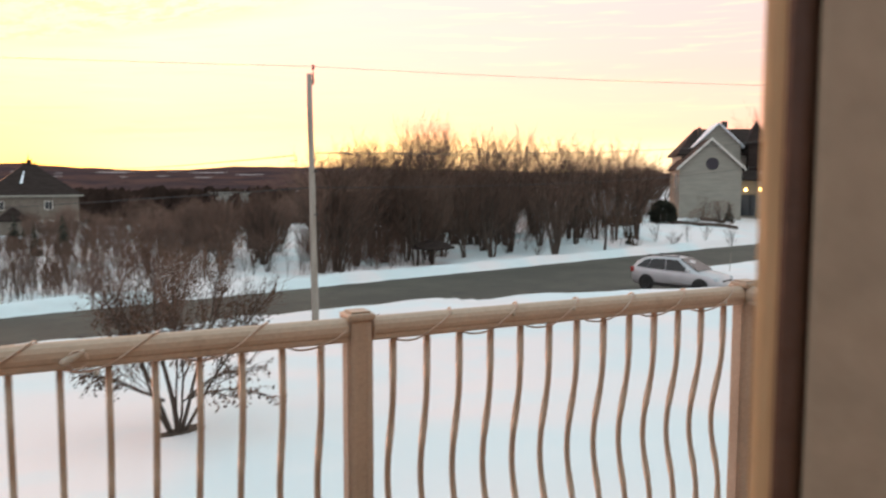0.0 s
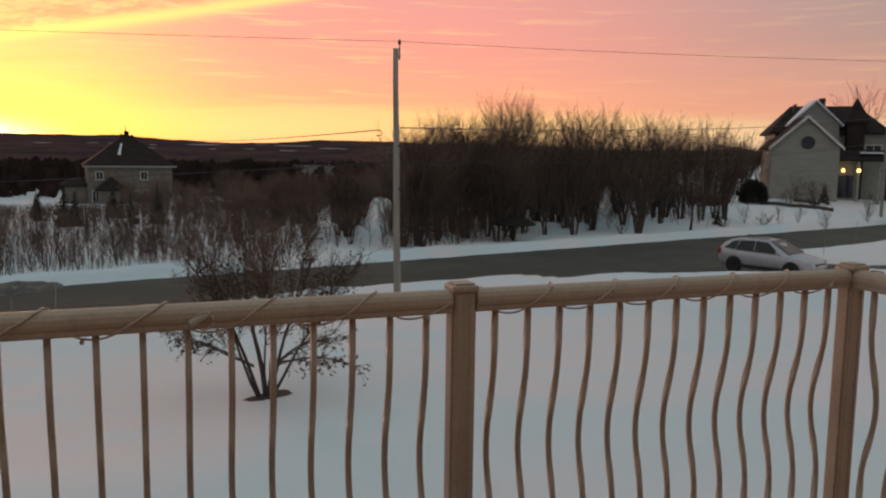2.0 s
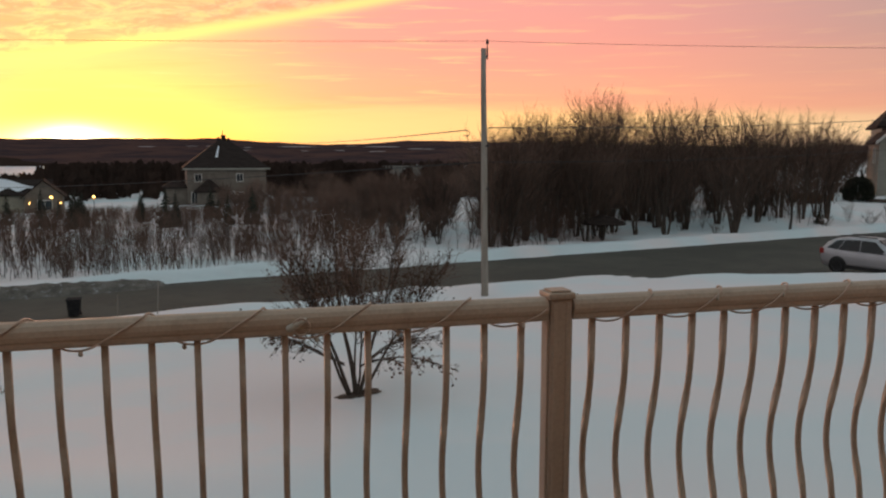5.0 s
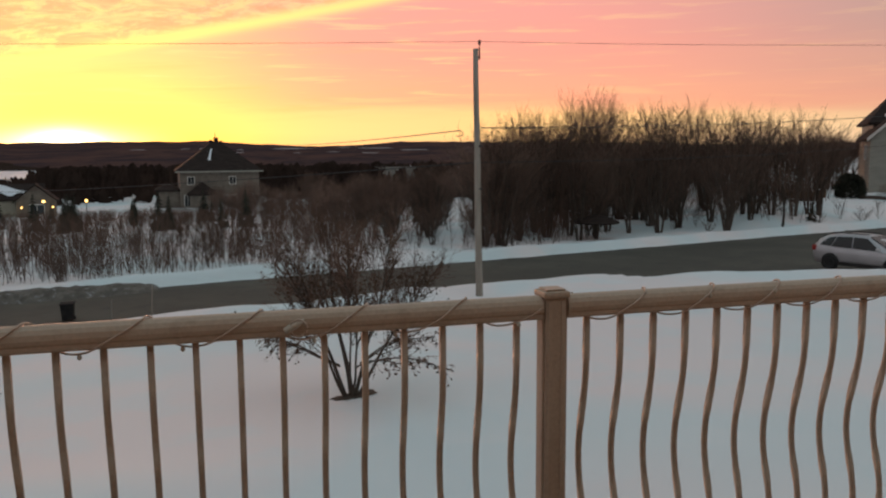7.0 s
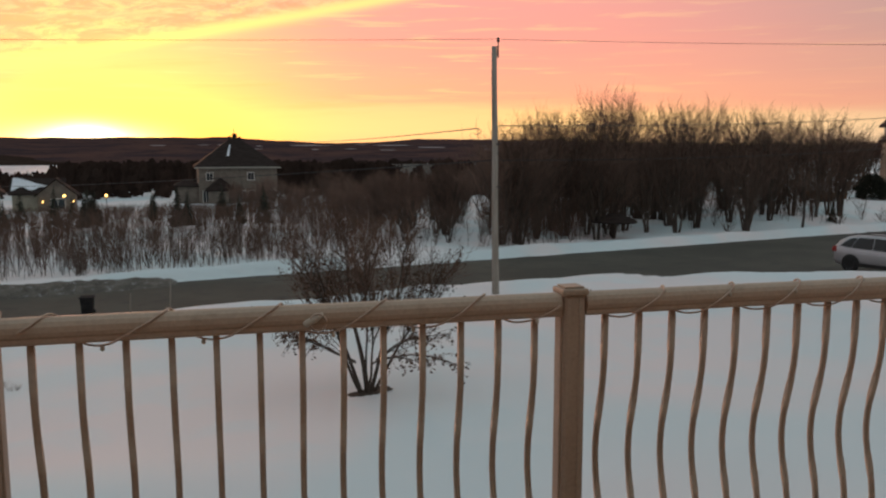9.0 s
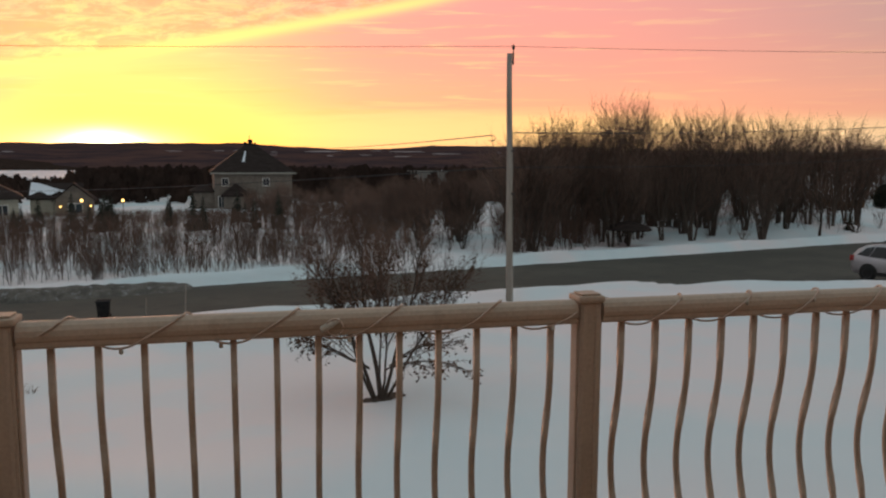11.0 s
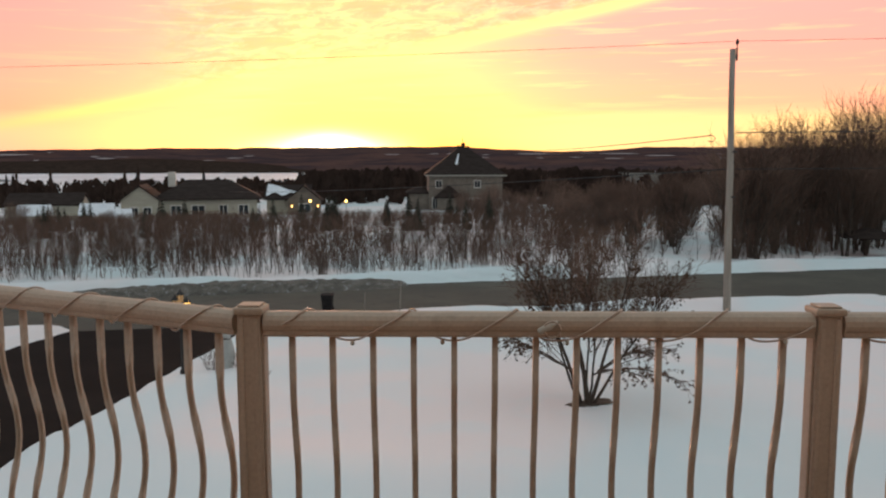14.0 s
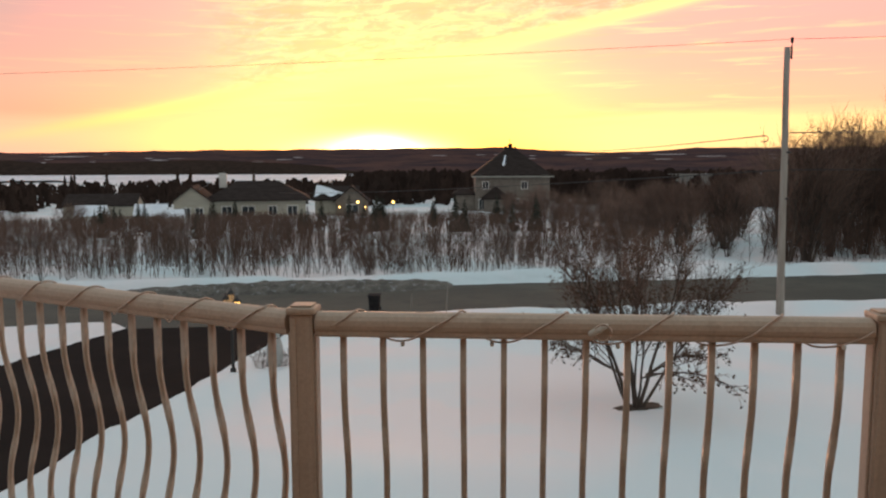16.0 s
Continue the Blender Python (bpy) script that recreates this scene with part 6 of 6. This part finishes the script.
    for i in range(9):
        u = i / 8
        half = 0.62 * math.sin(math.pi * min(0.08 + u * 0.9, 1.0)) ** 0.6
        keel, gun = 0.10 + 0.25 * abs(u - 0.5), 0.72 + 0.25 * abs(u - 0.5)
        rings.append([bm.verts.new((3.0 * (u - 0.5), yy, zz)) for yy, zz in ((-half, gun), (-half * 0.7, (gun + keel) / 2), (0, keel), (half * 0.7, (gun + keel) / 2), (half, gun))])
    for a, b in zip(rings, rings[1:]):
        for j in range(4):
            bm.faces.new((a[j], b[j], b[j + 1], a[j + 1]))
        bm.faces.new((a[0], a[4], b[4], b[0]))
    bm.faces.new(rings[0])
    bm.faces.new(rings[-1][::-1])
    boat = empty("rowing_boat", pose(x, y, q, 0, 0, -36), "old orange-brown wooden boat laid up in snow", "boat")
    part("hull", bm, ORANGE, boat)
    part("thwart", box(-0.12, 0.12, -0.5, 0.5, 0.74, 0.78), ORANGE, boat)
    part("rack", box(-1.2, 1.2, -0.3, 0.3, -0.2, 0.12), BARK, boat)
    # far neighbours at the end of the road
    x, y = polar(55.0, 150)
    n2 = empty("far_house", pose(x, y, ground_z(x, y), 0, 0, -50), "far brown house among bare trees", "house", "far houses")
    part("wall", box(0, 12, 0, 8, -1, 3), STONE, n2)
    part("roof", moved(gable_roof(12, 8, 2.2, 0.4), 0, 0, 3), SHINGLE, n2)
    window(n2, 4, -0.03, 1.6, 1.2, 1.2)


gabled_house()


def picnic_table():
    """A dark round table with its post, in the snow under the thicket."""
    x, y = polar(28.8, 49.0)
    q = ground_z(x, y)
    t = empty("garden_shelter", pose(x, y, q), "dark mushroom-shaped garden shelter under bare trees", "shelter")
    part("roof", lathe([(1.35, 0.98), (1.38, 1.05), (0.9, 1.30), (0.4, 1.45), (0.06, 1.52)], 18), SHINGLE, t)
    part("post", lathe([(0.11, -0.2), (0.10, 1.05)], 10), BARK, t)


picnic_table()


def road_markers():
    """Thin stakes that mark the drives in the snow."""
    for x, y, h in ((-1.3, 25.9, 1.0), (-2.6, 27.5, 0.9), (40.5, 33.0, 1.3), (35.5, 30.8, 1.0)):
        q = ground_z(x, y)
        s = empty("marker_stake", pose(x, y, q - 0.2, 2, 3, 0), "thin grey snow marker stake", "stake", "snow markers")
        part("rod", lathe([(0.014, 0), (0.014, h + 0.2)], 6), WOODPOLE, s)


road_markers()
